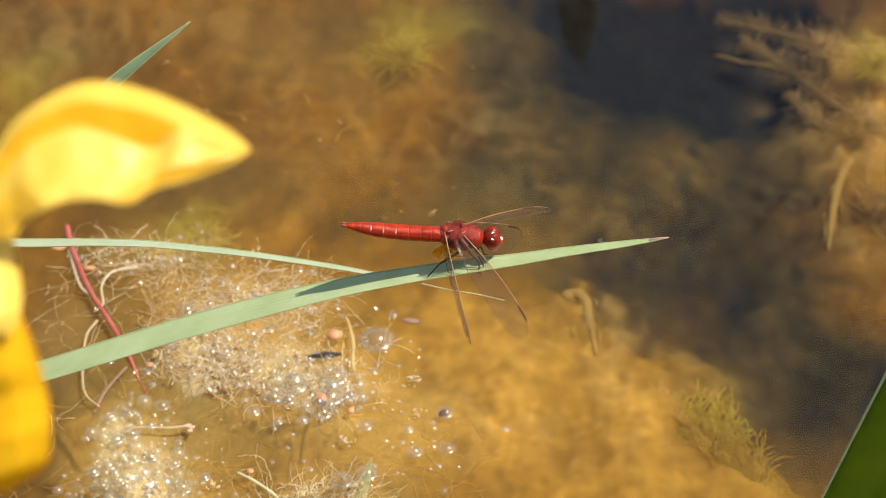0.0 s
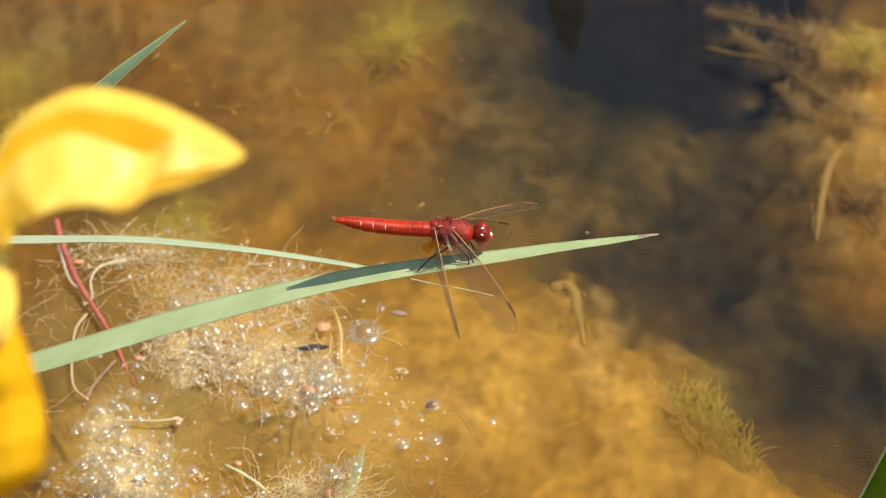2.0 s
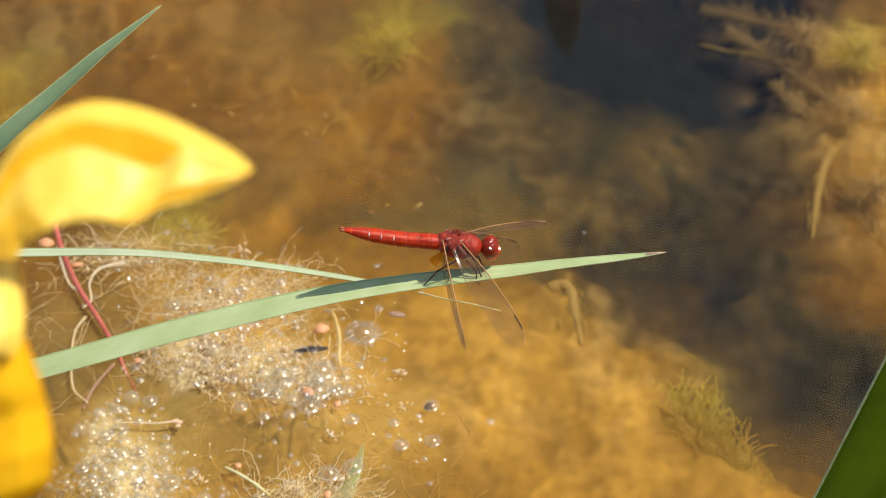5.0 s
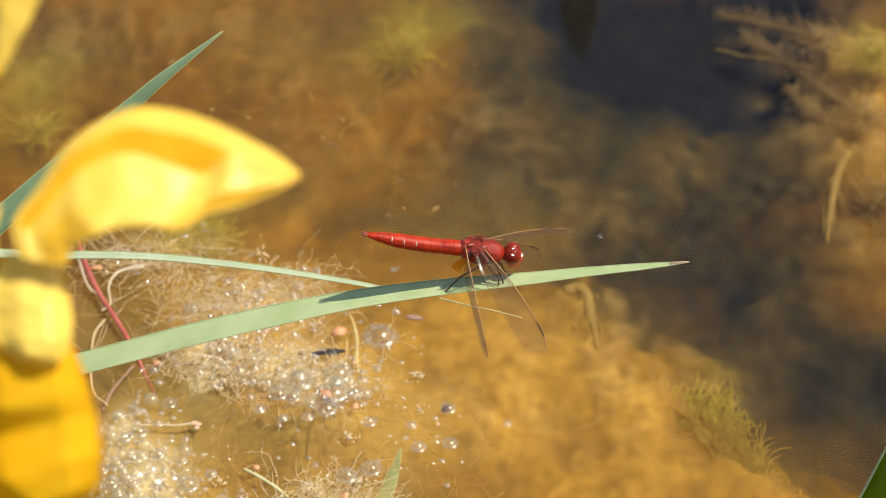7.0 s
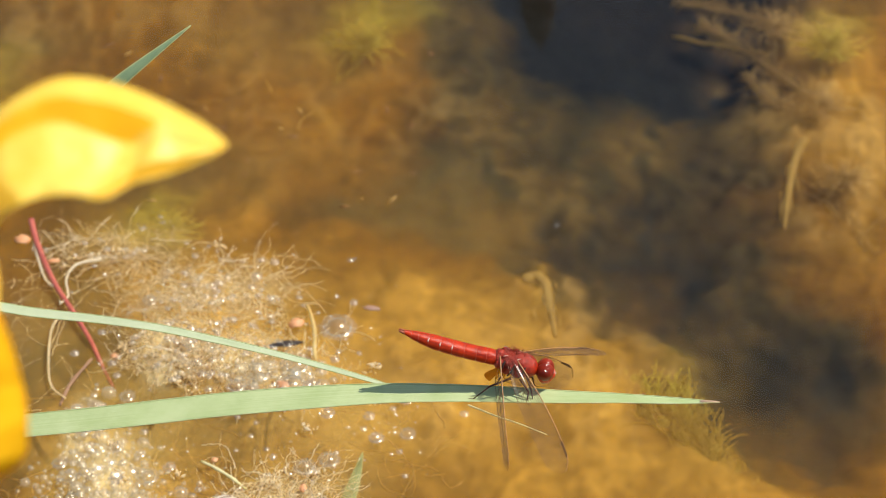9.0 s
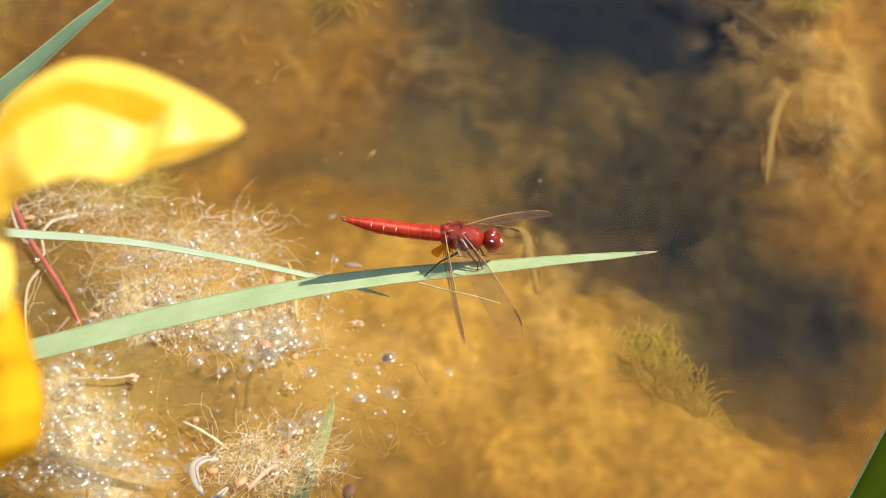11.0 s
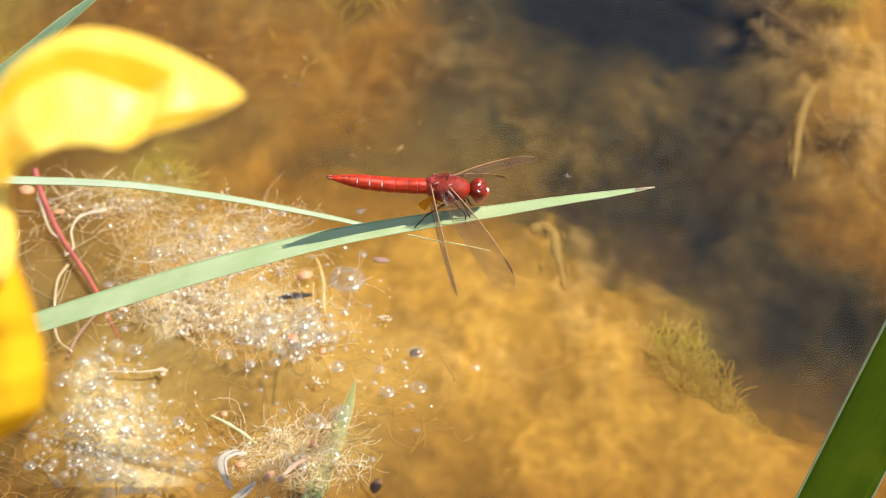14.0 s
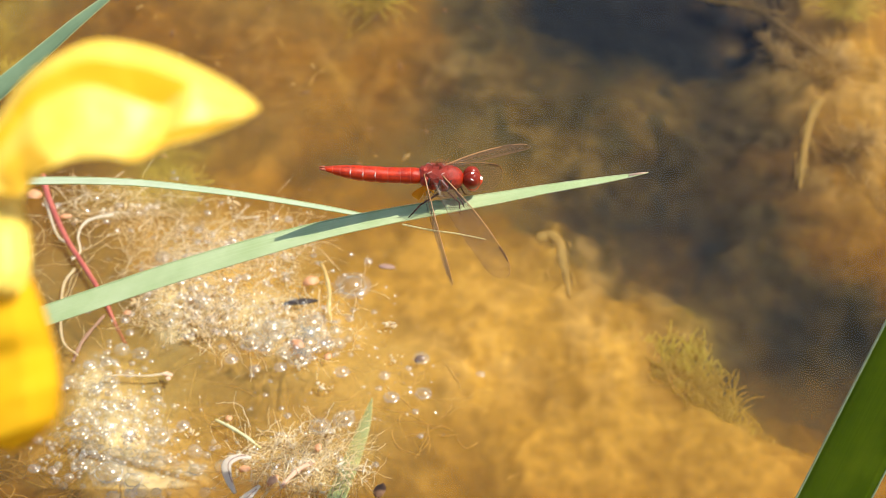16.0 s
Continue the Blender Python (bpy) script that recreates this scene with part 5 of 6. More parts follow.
# the larger ones, each at its place: x, y, radius in mm
for x, y, r in [(-23.4, 73.2, 3.9), (-46.9, 54.7, 3.5), (-35.4, 57.7, 3.3), (-36.4, 49.6, 3.5), (-38.3, 43.2, 2.6), (-52.7, 49.2, 2.3), (-48.4, 48.0, 1.9), (-25.7, 37.7, 1.6), (-24.7, 19.4, 2.3), (-31.4, 16.7, 2.3), (-57.8, 42.8, 1.4), (-13.5, 36.3, 1.2), (-2.4, 29.2, 1.8), (-11.4, 27.7, 1.6), (-2.9, 43.1, 1.8), (-40.8, 66.7, 1.1), (-67.8, 67.3, 1.6), (-62.7, 91.9, 1.2), (-49.1, 95.7, 1.4), (-81.2, 85.7, 1.8), (-92.0, 33.9, 2.1), (-95.8, 31.6, 1.6), (-85.5, 25.0, 1.6), (-98.4, 40.6, 1.4), (44.7, 118.3, 0.5), (-89, 0, 3.8), (-98, 14, 2.0), (-95, 9, 1.8), (-101, 19, 1.6), (-82, -3, 2.4), (-97, 3, 1.9)]:
    bubble(x / 1000, y / 1000, r / 1000)
# and swarms of small ones: x, y, spread along x and y, number, least and largest radius, in mm
for x, y, sx, sy, count, r0, r1 in [(-37, 52, 9.9, 6.5, 55, 0.30, 1.5), (-72, 61, 10.0, 9.6, 50, 0.30, 1.2), (-54, 91, 13.8, 8.9, 60, 0.25, 1.1), (-7, 31, 8.1, 8.9, 14, 0.25, 1.1), (-93, 25, 6.1, 13.3, 36, 0.50, 2.0), (-87, 10, 7.1, 6.4, 40, 0.50, 2.4), (-49, 29, 9.7, 8.9, 25, 0.20, 0.8), (-31, 71, 6.8, 7.3, 18, 0.20, 0.8), (-94, 111, 14.1, 8.0, 30, 0.25, 0.9), (-35, 12, 11.1, 6.4, 22, 0.20, 0.8), (-87, 4, 12.5, 6.3, 25, 0.30, 2.5), (-51, 73, 15.2, 9.8, 60, 0.25, 0.9), (-59, 61, 13.4, 7.2, 50, 0.25, 1.0), (-76, 71, 10.1, 14.7, 40, 0.25, 0.8)]:
    for _ in range(count):
        px, py, r = (x + rng.gauss(0, sx)) / 1000, (y + rng.gauss(0, sy)) / 1000, (r0 + (r1 - r0) * rng.random() ** 2.2) / 1000
        if r > 0.00048:
            bubble(px, py, r)
        else:
            tiny.ball((px, py, 0.0004), (r, r, r), 5, 8)
tagged(part("tiny_bubbles", tiny, PEARL), "specks of froth and tiny bubbles among the threads", "bubbles", kind="stuff")

foam = Form()
cap_t, cap_p = np.linspace(0.05, np.pi * 0.55, 5), np.linspace(0, 2 * np.pi, 10, endpoint=False)
CAP = np.stack([np.sin(cap_t)[:, None] * np.cos(cap_p), np.sin(cap_t)[:, None] * np.sin(cap_p), np.cos(cap_t)[:, None] * 0.8 + 0 * cap_p], -1)
placed = np.zeros((0, 3))
for x, y, sx, sy, count in [(-86, 15, 5.4, 6.4, 200), (-96, 32, 3.2, 5.6, 50), (-37, 51, 6.6, 3.3, 50), (-96, 8, 6.3, 5.3, 90), (-77, 4, 9.4, 5.2, 80)]:
    for _ in range(count * 3):
        q = np.array((x + rng.gauss(0, sx), y + rng.gauss(0, sy), 0.6 + 2.0 * rng.random() ** 1.8))
        if len(placed) and (np.hypot(*(placed[:, :2] - q[:2]).T) < 0.85 * (placed[:, 2] + q[2])).any():
            continue
        placed = np.vstack([placed, q])
        foam.grid((CAP * q[2] + (q[0], q[1], 0.2)) / 1000, closed=True)
tagged(part("foam", foam, FOAM), "patch of pale froth on the pond", "foam", kind="stuff")


def glint_film():
    """Sun glints added on froth and threads, for the sloping skin of water there: small caps of a sphere, all tilted
    about midway between sun and camera.
    """
    film = Form()
    up = np.array((0.30, -0.36, 0.89))
    rows = [(-89.5, 15.2, 5.0), (-84.5, 12.1, 6.0), (-86.0, 18, 3.5), (-80, 14.7, 4.0), (-92, 23, 2.5), (-46, 56, 3.0), (-35, 52.5, 4.0), (-31, 48.5, 3.0), (-39, 47, 2.5), (-67, 72, 2.5), (-60, 75, 2.5), (-48, 79.5, 2.2), (-24, 86, 2.2), (-75, 61, 2.0), (-34, -1, 2.5), (-43, 1, 2.0), (-106, 106, 2.2), (-96, 97, 2.4), (-6, 29, 2.2)]
    for x, y, sx, sy, count in [(-62, 88, 22, 12, 60), (-46, 60, 18, 10, 90), (-18, 62, 9, 12, 14), (-8, 30, 9, 7, 18), (-36, 6, 13, 7, 46), (-104, 98, 12, 18, 12), (-84, 18, 11, 12, 40)]:
        rows += [(x + rng.gauss(0, sx), y + rng.gauss(0, sy), rng.uniform(0.5, 1.5)) for _ in range(count)]
    for x, y, r in rows:
        n = up + nrg.normal(0, 0.05, 3)
        n /= np.linalg.norm(n)
        a = np.cross(n, (0, 0, 1.0))
        a /= np.linalg.norm(a)
        b = np.cross(n, a)
        t, q = np.linspace(0.01, 0.34, 5), np.linspace(0, 2 * np.pi, 12, endpoint=False)
        cap = np.cos(t)[:, None, None] * n + np.sin(t)[:, None, None] * (np.cos(q)[None, :, None] * a + np.sin(q)[None, :, None] * b) - n * math.cos(0.34)
        film.grid((cap * r + (x, y, 0.4 + 0.18 * r)) / 1000, closed=True)
    return tagged(part("glint_film", film, GLISTEN), "tilted caps added as sun glints on froth and threads", "water film", kind="stuff")


glint_film()


def strands(name, material, rows, label, thick=0.00018):
    """Tangled threads round some places: x, y, z, spread x and y, number, length in mm."""
    form = Form()
    for x, y, z, sx, sy, count, length in rows:
        for _ in range(count):
            p = np.array((x + sx * max(-1.7, min(1.7, rng.gauss(0, 1))), y + sy * max(-1.7, min(1.7, rng.gauss(0, 1))), z + rng.uniform(-3.2, 1.0)))
            a, turn, n = rng.uniform(0, 2 * math.pi), rng.gauss(0, 0.13), rng.randint(6, 13)
            step = length * rng.uniform(0.4, 1.3) / n
            line = [p]
            for _ in range(n):
                a += turn + rng.gauss(0, 0.2)
                line.append(line[-1] + (math.cos(a) * step, math.sin(a) * step, rng.gauss(0, 0.35)))
            form.tube(np.array(line) / 1000, thick * (0.45 + 1.3 * rng.random() ** 2), 4)
    return tagged(part(name, form, material), label, "algae", kind="stuff")


strands("algae_threads", THREAD, [(-96, 110, -0.5, 8.8, 3.4, 130, 16), (-66, 92, -0.5, 14.7, 7.7, 380, 14), (-73, 65, -0.5, 8.4, 6.2, 300, 10), (-44, 61, -1, 13.4, 8.6, 190, 12), (-37, 6, -0.5, 9.4, 6.3, 300, 13), (-117, 71, -2, 8.4, 19.8, 40, 20)], "tangled pale threads of dead algae at the surface", 0.000075)
strands("algae_strands", THREAD, [(-66, 92, 0, 15, 8, 70, 8), (-70, 65, 0, 9, 6, 110, 6), (-48, 62, 0, 12, 8, 90, 6), (-36, 6, 0, 10, 6, 80, 7), (-104, 108, 0, 12, 6, 18, 12)], "soft swollen strands of pale dead algae", 0.00014)
strands("sunken_threads", THREAD_DIM, [(-14, 47, -20, 13.2, 9.3, 60, 14), (11, 38, -26, 16.3, 13.7, 6, 14), (-114, 12, -14, 9.5, 8.6, 60, 16), (-76, 43, -18, 21.3, 13.8, 60, 18), (-62, 223, -40, 15.8, 13.3, 6, 14)], "brown threads of algae under the water", 0.00014)

def flecks(name, rows, material, label):
    """Crumbs of dead leaf that hang in the silty water: x, y, spread x and y, number, in mm."""
    form = Form()
    for x, y, sx, sy, count in rows:
        for _ in range(count):
            c = np.array((x + rng.uniform(-sx, sx), y + rng.uniform(-sy, sy), rng.uniform(-30, -14)))
            r, a, long = 0.25 + 0.75 * rng.random() ** 2.5, rng.uniform(0, math.pi), rng.uniform(1.0, 2.6)
            d = np.array((math.cos(a), math.sin(a), rng.uniform(-0.3, 0.3)))
            form.tube([(c - d * r * long) / 1000, (c + (0, 0, 0.2)) / 1000, (c + d * r * long) / 1000], [r * 0.0003, r * 0.0009, r * 0.0003], 5, 0.4)
    return tagged(part(name, form, material), label, "debris", kind="stuff")


def crumbs(rows):
    """Crumbs of bleached algae among the threads: x, y, spread x and y, number, in mm."""
    form = Form()
    for x, y, sx, sy, count in rows:
        for k in range(count):
            if k % 14 == 0:
                clump = np.array((x + rng.gauss(0, sx), y + rng.gauss(0, sy), 0))
            c = clump + (rng.gauss(0, 1.3), rng.gauss(0, 0.9), rng.uniform(-2.2, 0.2))
            a, r = rng.uniform(0, math.pi), 0.18 + 0.5 * rng.random() ** 2
            d = np.array((math.cos(a), math.sin(a), rng.uniform(-0.3, 0.3))) * r * rng.uniform(0.8, 2.2)
            form.tube([(c - d) / 1000, (c + nrg.normal(0, 0.12, 3)) / 1000, (c + d) / 1000], [r * 0.0004, r * 0.0009, r * 0.0004], 6, 0.7)
    return tagged(part("algae_crumbs", form, THREAD), "crumbs of bleached algae among the threads", "algae", kind="stuff")


crumbs([(-66, 90, 15, 8, 140), (-70, 65, 9, 6, 140), (-48, 60, 13, 8, 140), (-36, 6, 10, 6, 110), (-104, 108, 13, 7, 60), (-20, 45, 12, 8, 40), (-88, 20, 9, 12, 40)])
flecks("dark_flecks", [(-58, 185, 80, 58, 60)], BROWN_BIT, "dark crumbs of dead leaf adrift in the water")
flecks("pale_flecks", [(-58, 185, 72, 51, 18)], WEED_MIST, "pale crumbs of silted weed adrift in the water")

red_stem = new("red_stem")
RS = curve(mm([(-121.7, 122.4, 1), (-118.1, 110.4, 1), (-111.3, 94.1, 0.5), (-103.8, 80.8, 0), (-97.6, 69.6, -1), (-93.7, 61.9, -4), (-90.5, 58.4, -10)]), 30)
red_stem.location = Vector(RS[0])
part("stem", Form().tube(RS - RS[0], np.linspace(0.0010, 0.0006, 30), 8), RED_STEM, red_stem)
for rows in ([(-119.5, 111.1, 0.3), (-114.1, 95.6, 0.3), (-109.1, 90.5, 0.3), (-105.8, 84.2, 0.3)], [(-97.6, 104.3, 0.5), (-105.2, 101.7, 0.5), (-107.6, 95.3, 0.5), (-106.2, 87.7, 0.5), (-108.4, 84, 0.5)], [(-107.3, 81.3, -0.5), (-109.8, 74, -0.5), (-109, 59.6, -0.5), (-107, 50.3, -0.5), (-102.3, 45.2, -0.5)]):
    p = curve(mm(rows), 20)
    part("root_thread", Form().tube(p - RS[0], np.linspace(0.0005, 0.00025, 20), 6), THREAD, red_stem, "pale root thread")
tagged(red_stem, "reddish plant stem with pale roots trailing in the water", "stem")


def scrap(name, x, y, size, material, label, category, turn=0.0, z=0.2):
    """A small curled scrap lying on the water."""
    g = np.zeros((7, 5, 3))
    for i, u in enumerate(np.linspace(-1, 1, 7)):
        for j, v in enumerate(np.linspace(-1, 1, 5)):
            w = math.sqrt(max(0.02, 1 - u * u))
            g[i, j] = (u * size[0], v * w * size[1], size[2] * (1 - 0.6 * u * u - v * v * 0.8) + 0.15 * size[2] * math.sin(5 * u + 3 * v))
    f = Form().grid(g / 1000).grid((g - (0, 0, 0.3))[:, ::-1] / 1000)
    ob = part(name, f, material)
    ob.matrix_world = pose(x / 1000, y / 1000, z / 1000, 0, 0, turn)
    return tagged(ob, label, category)


scrap("leaf_scrap", -38.6, 66.5, (5, 1.1, 0.8), DARK_BIT, "small dark scrap of leaf floating on the water", "debris", 8)
scrap("seed_husk", -36.0, 75.2, (2.4, 1.8, 1.4), ORANGE_BIT, "orange seed husk among bubbles", "debris", 20)
scrap("seed_husk", -38.9, 49.1, (1.6, 2.2, 1.0), ORANGE_BIT, "orange seed husk among bubbles", "debris", 40)
scrap("seed_husk", -123.4, 114.1, (2.6, 2.0, 1.4), ORANGE_BIT, "orange seed husk among pale threads", "debris", 0)
scrap("leaf_scrap", -13.3, 81.5, (2.6, 1.0, 0.4), DULL, "thin brownish petal scrap lying on the water", "debris", -8)
scrap("leaf_scrap", -3.4, 43.1, (1.7, 1.2, 0.7), BROWN_BIT, "dark brown scrap of leaf floating on the water", "debris", 30)
scrap("leaf_scrap", -14.3, -6.7, (2.6, 1.6, 0.8), BROWN_BIT, "dark brown scrap of leaf floating on the water", "debris", 70)

for x, y, size, turn in ((-51.6, 1.1, (1.6, 1.1, 0.8), 10), (-43.7, -3.0, (2.2, 1.2, 0.9), 50), (-31.7, 9.0, (1.4, 1.0, 0.6), 80), (-57.2, 19.9, (1.0, 0.9, 0.6), 20), (-89.6, 62.0, (1.2, 1.0, 0.6), 15), (-30.0, 44.0, (1.3, 1.0, 0.6), 60), (-112.5, 104.0, (2.0, 0.9, 0.6), 5)):
    scrap("seed_husk", x, y, size, ORANGE_BIT, "small orange husk caught in the threads", "debris", turn)


def floating_stalk(path, radius, material, label):
    """A limp stalk lying in the surface of the water; path and radius in mm."""
    p = mm(path)
    ob = part("pale_stalk", Form().tube(curve(p - p[0], 24), radius / 1000 * (0.55 + 0.45 * np.sin(np.linspace(0.3, 2.7, 24)) + 0.12 * np.sin(np.linspace(0, 19, 24))), 8, 0.7), material)
    ob.location = Vector(p[0])
    return tagged(ob, label, "stalk")


floating_stalk([(-33.2, 84.6, -1.5), (-31.8, 79.7, -0.5), (-30.3, 70.7, 0.2), (-30.2, 62.8, 0), (-28.7, 57, -1.5)], 0.6, WEED_BRIGHT, "pale tan limp stalk lying among bubbles")
floating_stalk([(-61, 20, -0.5), (-57, 16.8, 0.3), (-51.9, 12.8, 0.3), (-47.7, 9.4, -0.8)], 0.55, STRAW, "thin yellowish stalk among the threads")
floating_stalk([(-41.5, -5, -0.5), (-37, 0.3, 0.4), (-32.5, 3.6, 0.2)], 0.8, PINK, "pinkish strip of dead leaf on the water")
floating_stalk([(-96.5, 62, -1), (-101.5, 52, -1), (-104, 44, -2)], 0.6, DULL, "pinkish brown strip of dead root in the water")

seedling = new("seedling")
SP = mm([(-93.9, 36.4, 0.1), (-88.2, 36.7, 0.1), (-81.7, 36.4, 0.1), (-76.1, 37.3, 0.1)])
seedling.location = Vector(SP[-1])
part("stem", Form().tube(curve(SP, 14) - SP[-1], np.linspace(0.0002, 0.00035, 14), 6), THREAD, seedling, "thin pale stem")
for dx, dy, r in ((0, 0, 1.0), (1.1, -0.5, 0.8), (0.7, -1.9, 0.75)):
    part("seed_leaf", Form().ball((dx / 1000, dy / 1000, 0.0), (0.0011 * r, 0.0009 * r, 0.0003), 8, 10), PINK, seedling, "small pink seed leaf")
tagged(seedling, "pink seedling on a thin pale stem afloat on the pond", "seedling")


def husk(x, y, path, label):
    """A dry curl of leaf sheath, thin and hollow, afloat."""
    ob = new("curled_husk")
    ob.location = (x / 1000, y / 1000, 0.0008)
    line = curve(mm(path), 22)
    part("sheath", Form().tube(line, 0.0012 * np.sin(np.linspace(0.25, 2.9, 22)) + 0.0002, 8, 0.35), HUSK, ob)
    part("split_edge", Form().tube(line[3:-3] + (0.0006, 0, 0.0006), 0.00014, 5), DULL, ob, "brown split edge")
    return tagged(ob, label, "husk")


husk(-53.9, -1.5, [(4, 5.5, 0.6), (0.5, 5.2, 1.4), (-2.5, 2.5, 1.6), (-2.0, -2.0, 1.0), (0.2, -7, 0.2)], "curled white husk floating among threads")
husk(-51.6, -13.6, [(4.5, 7, 1.2), (1.5, 3, 1.4), (-2.5, -1, 0.8), (-7, -5, 0.2)], "split white husk floating on the water")


# ---- water plants ----
def water_plant(path, material, label, whorl, needles, gap=1.4, thick=0.00010, ragged=0.4):
    """A submerged stem with whorls of fine forked needles; path and sizes in mm."""
    p = mm(path)
    root = new("water_plant")
    root.location = Vector(p[0])
    length = np.linalg.norm(np.diff(p, axis=0), axis=1).sum() * 1000
    count = max(6, int(length / gap))
    line = curve(p, count) - p[0]
    part("stem", Form().tube(line, np.linspace(0.0007, 0.0003, count), 6), material, root)
    leaves = Form()
    t = np.gradient(line, axis=0)
    for k in range(count):
        d = t[k] / np.linalg.norm(t[k])
        a = np.cross(d, (0.3, 0.2, 0.9))
        a /= np.linalg.norm(a)
        b = np.cross(d, a)
        size = whorl * rng.uniform(0.45, 1.25) * (0.35 + 0.65 * math.sin(math.pi * min(1, 0.15 + 0.85 * k / count))) / 1000
        for j in range(needles):
            q = 2 * math.pi * (j + rng.random()) / needles
            o = math.cos(q) * a + math.sin(q) * b + d * rng.uniform(0.2, 0.9)
            m = line[k] + o * size * 0.5
            e = line[k] + o * size + d * size * 0.25 + nrg.normal(0, size * ragged, 3)
            leaves.tube([line[k], m, e], [thick, thick * 0.9, thick * 0.4], 3)
            if rng.random() < 0.5:
                leaves.tube([m, e + nrg.normal(0, size * 0.22, 3)], [thick * 0.8, thick * 0.3], 3)
    part("needles", leaves, material, root)
    return tagged(root, label, "water plant", group="submerged water plants")


def weed_tuft(x, y, z, radius, material, label, count=150):
    """A soft ball of curved filaments under water, in mm."""
    root = new("water_weed")
    root.location = (x / 1000, y / 1000, z / 1000)
    form = Form()
    for _ in range(count):
        a, e = rng.uniform(0, 2 * math.pi), rng.uniform(0.1, 1.3)
        d = np.array((math.cos(a) * math.cos(e), math.sin(a) * math.cos(e), 0.5 * math.sin(e)))
        k = np.array((-d[1], d[0], 0)) * rng.gauss(0, 0.5)
        r = radius * rng.uniform(0.5, 1.1) / 1000
        form.tube([d * r * 0.1, d * r * 0.45 + k * r * 0.15, d * r * 0.8 + k * r * 0.5, d * r + k * r], [0.0002, 0.0002, 0.00015, 0.00007], 3)
    part("filaments", form, material, root)
    part("crown", Form().ball((0, 0, -0.001), (0.003, 0.003, 0.002), 6, 8), material, root)
    return tagged(root, label, "water plant", group="submerged water plants")


weed_tuft(-19.9, 268.0, -42, 15, WEED, "round olive tuft of water weed", 200)
weed_tuft(-84.5, 163.9, -42, 12, WEED, "small olive tuft of water weed", 160)


def weed_wisp(x, y, size, material, label):
    """Long soft filaments that drift one way from a rooted tuft, in mm."""
    root = new("water_weed")
    root.location = (x / 1000, y / 1000, -0.047)
    form = Form()
    for _ in range(30):
        a = math.radians(rng.gauss(92, 30))
        d = np.array((math.cos(a), math.sin(a), rng.uniform(0.05, 0.35)))
        k = np.array((-d[1], d[0], 0.2)) * rng.gauss(0, 0.35)
        r = size * rng.uniform(0.5, 1.2) / 1000
        o = np.array((rng.gauss(0, 0.35), rng.gauss(0, 0.35), 0)) * size / 1000
        form.tube([o, o + d * r * 0.4 + k * r * 0.1, o + d * r * 0.75 + k * r * 0.45, o + d * r + k * r], [0.00020, 0.00022, 0.00017, 0.00008], 4)
    part("filaments", form, material, root)
    part("crown", Form().ball((0, 0, -0.0015), (0.003, 0.003, 0.002), 6, 8), material, root)
    return tagged(root, label, "water plant", group="submerged water plants")


for x, y, r, m in ((68, 88, 8, WEED), (73, 89, 9, WEED), (72, 82, 10, WEED_SOFT), (79, 86, 9, WEED), (78, 78, 10, WEED_SOFT), (84, 81, 9, WEED), (83, 72, 10, WEED_SOFT), (89, 74, 7, WEED_SOFT), (88, 65, 9, WEED_SOFT), (93, 67, 6, WEED_SOFT),
                   (92, 57, 8, WEED_SOFT), (97, 57, 4, WEED_SOFT), (95, 49, 8, WEED_SOFT), (101, 46, 5, WEED_SOFT), (97, 40, 7, WEED_SOFT), (104, 38, 4, WEED_SOFT), (86, 92, 4, WEED_SOFT)):
    weed_wisp(x, y, r, m, "olive green drifting water weed" if m is WEED else "yellowish drifting water weed dusted with silt")
weed_tuft(154.2, 263.9, -42, 14, WEED, "green tuft of water weed", 160)
weed_tuft(-153.2, 221.4, -42, 14, WEED, "olive tuft of water weed", 130)
weed_tuft(149.8, 187.5, -42, 12, WEED_MIST, "pale tuft of silted weed", 140)
weed_tuft(146.4, 228.4, -42, 14, WEED_MIST, "pale tuft of silted weed", 150)
weed_tuft(135.6, 276.3, -42, 12, WEED_MIST, "pale tuft of silted weed", 120)


water_plant([(173.6, 264.7, -50), (150.8, 286.1, -50), (123.9, 297.8, -50), (101.6, 306.4, -50)], WEED_MIST, "silt-covered branch of water weed", 6, 9)
water_plant([(149.2, 241, -50), (134.9, 261.4, -50), (117.9, 282.6, -50), (110, 289.8, -50)], WEED_MIST, "silt-covered branch of water weed", 6, 9)
water_plant([(163.7, 199.2, -50), (150.7, 221.3, -50), (132.5, 241, -50), (123.9, 258, -50)], WEED_MIST, "silt-covered branch of water weed", 6, 9)
water_plant([(157, 154.7, -50), (146.8, 178, -50), (144.9, 208.6, -50), (150.4, 234.3, -50)], WEED_MIST, "silt-covered branch of water weed", 6, 9)


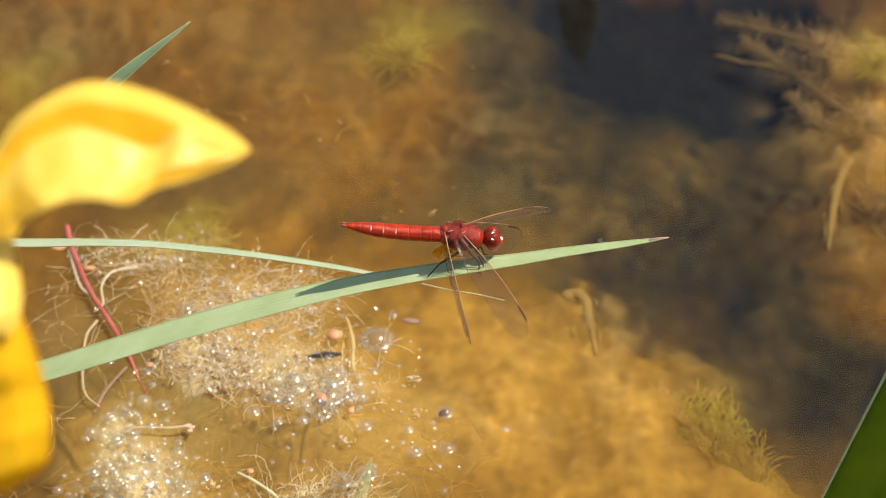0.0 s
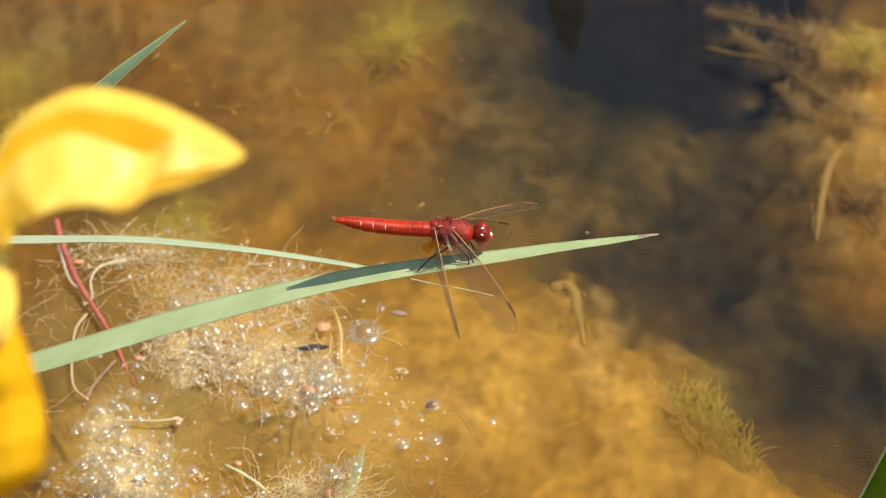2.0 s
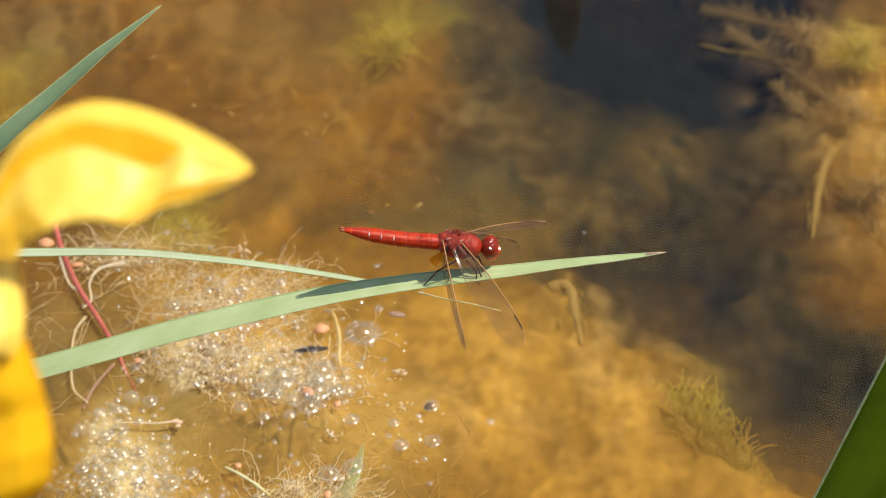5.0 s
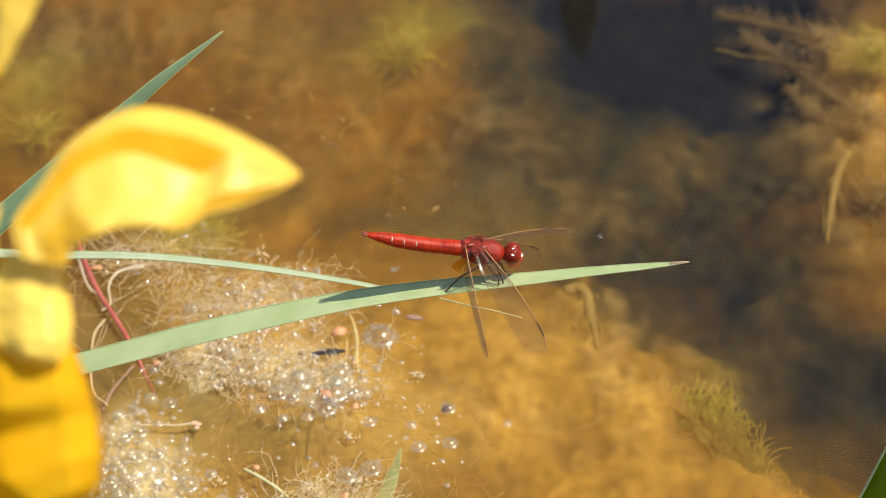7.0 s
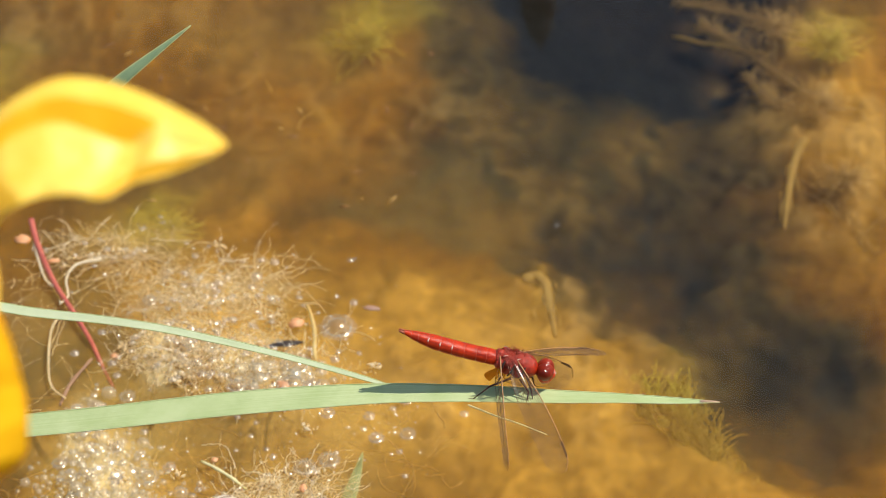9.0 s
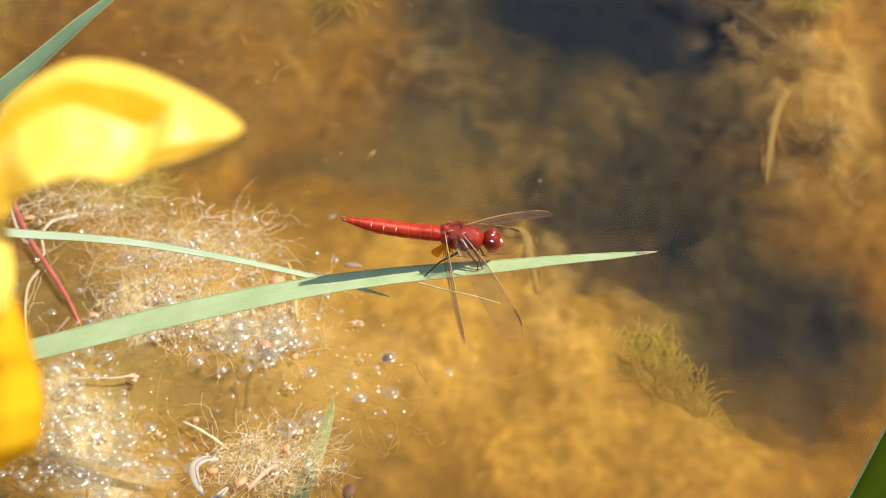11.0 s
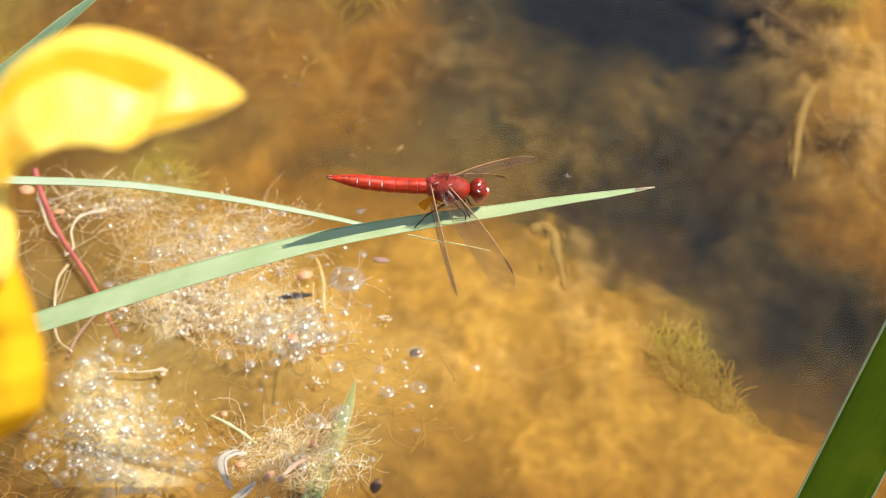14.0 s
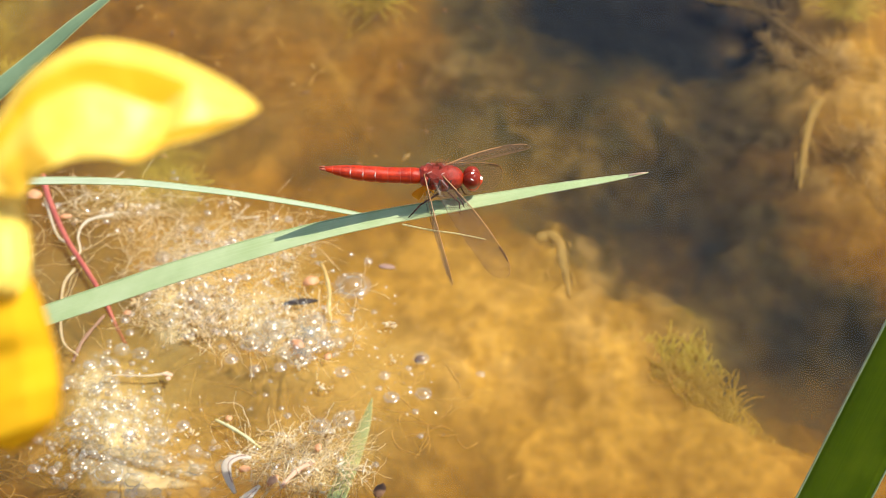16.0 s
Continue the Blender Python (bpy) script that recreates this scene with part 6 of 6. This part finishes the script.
def silted_stick(path, radius, material, label, fuzz=60):
    """A dead stick half sunk in the bed and furred with settled silt; path and radius in mm."""
    n, r = 40, radius / 1000
    line = on_bed([(*p, 0) for p in path], 0.25 * r, n)
    root = new("silted_stick")
    root.location = Vector(line[0])
    line = line - line[0]
    part("stick", Form().tube(line, r * np.interp(np.arange(n), [0, 3, n - 8, n - 1], [0.5, 1.0, 0.65, 0.2]) * (0.9 + 0.2 * nrg.random(n)), 10, 0.75), material, root)
    fur = Form()
    for _ in range(fuzz):
        k = rng.randrange(1, n - 8)
        e = k + rng.randrange(3, 7)
        side = np.array((rng.gauss(0, 0.7 * r), rng.gauss(0, 0.5 * r), r * rng.uniform(0.1, 0.5)))
        fur.tube([line[k] + side * 0.8, line[(k + e) // 2] + side, line[e] + side * 0.9], [0.00012, 0.00028, 0.00012], 4, 0.6)
    part("silt_fur", fur, material, root, "soft fur of pale silt")
    return tagged(root, label, "stick", group="sunken sticks")


silted_stick([(36, 146), (40, 148.5), (43.4, 145), (44, 137), (44.6, 128), (45.4, 114)], 2.2, WEED_PALE, "short pale hooked stick furred with silt", 50)
silted_stick([(141, 217), (137.5, 211), (134.5, 202), (131, 187), (128, 172)], 1.8, WEED_PALE, "pale silted stick standing in the water weed")
silted_stick([(100.9, 301.8), (114.6, 295.8), (126.9, 289.4), (136.8, 280.0)], 1.0, WEED_PALE, "long pale stick lying in silted weed")


# ---- what moves ----
def carried_along(ob, rows, base):
    walk(ob, [(r[0], pose(*r[1:]) @ base) for r in rows])


def motions():
    """The breeze: the perch with what sits on it, the flower and the other leaves."""
    for ob in (perch, straw):
        carried_along(ob, SWAY, Matrix.Translation(ob.location))
    carried_along(thin, BOUGH, Matrix.Translation(thin.location))
    at = fly.location.copy()
    lean_t, lean_a = zip(*BALANCE)
    walk(fly, [(r[0], pose(*r[1:]) @ pose(*at, float(np.interp(r[0], lean_t, lean_a)))) for r in SWAY])
    walk(bee, [(t, pose(x, y, z, 0, 0, 160 + 25 * math.sin(7 * t))) for t, x, y, z in HOVER])
    carried_along(flower, NOD, FLOWER_BASE)
    carried_along(lean, LEAN, Matrix.Translation(lean.location))
    carried_along(near, SWING, Matrix.Translation(near.location))
    foot = drift.location.copy()
    walk(drift, [(t, pose(foot.x + dx, foot.y + dy, foot.z)) for t, dx, dy in DRIFT])


motions()
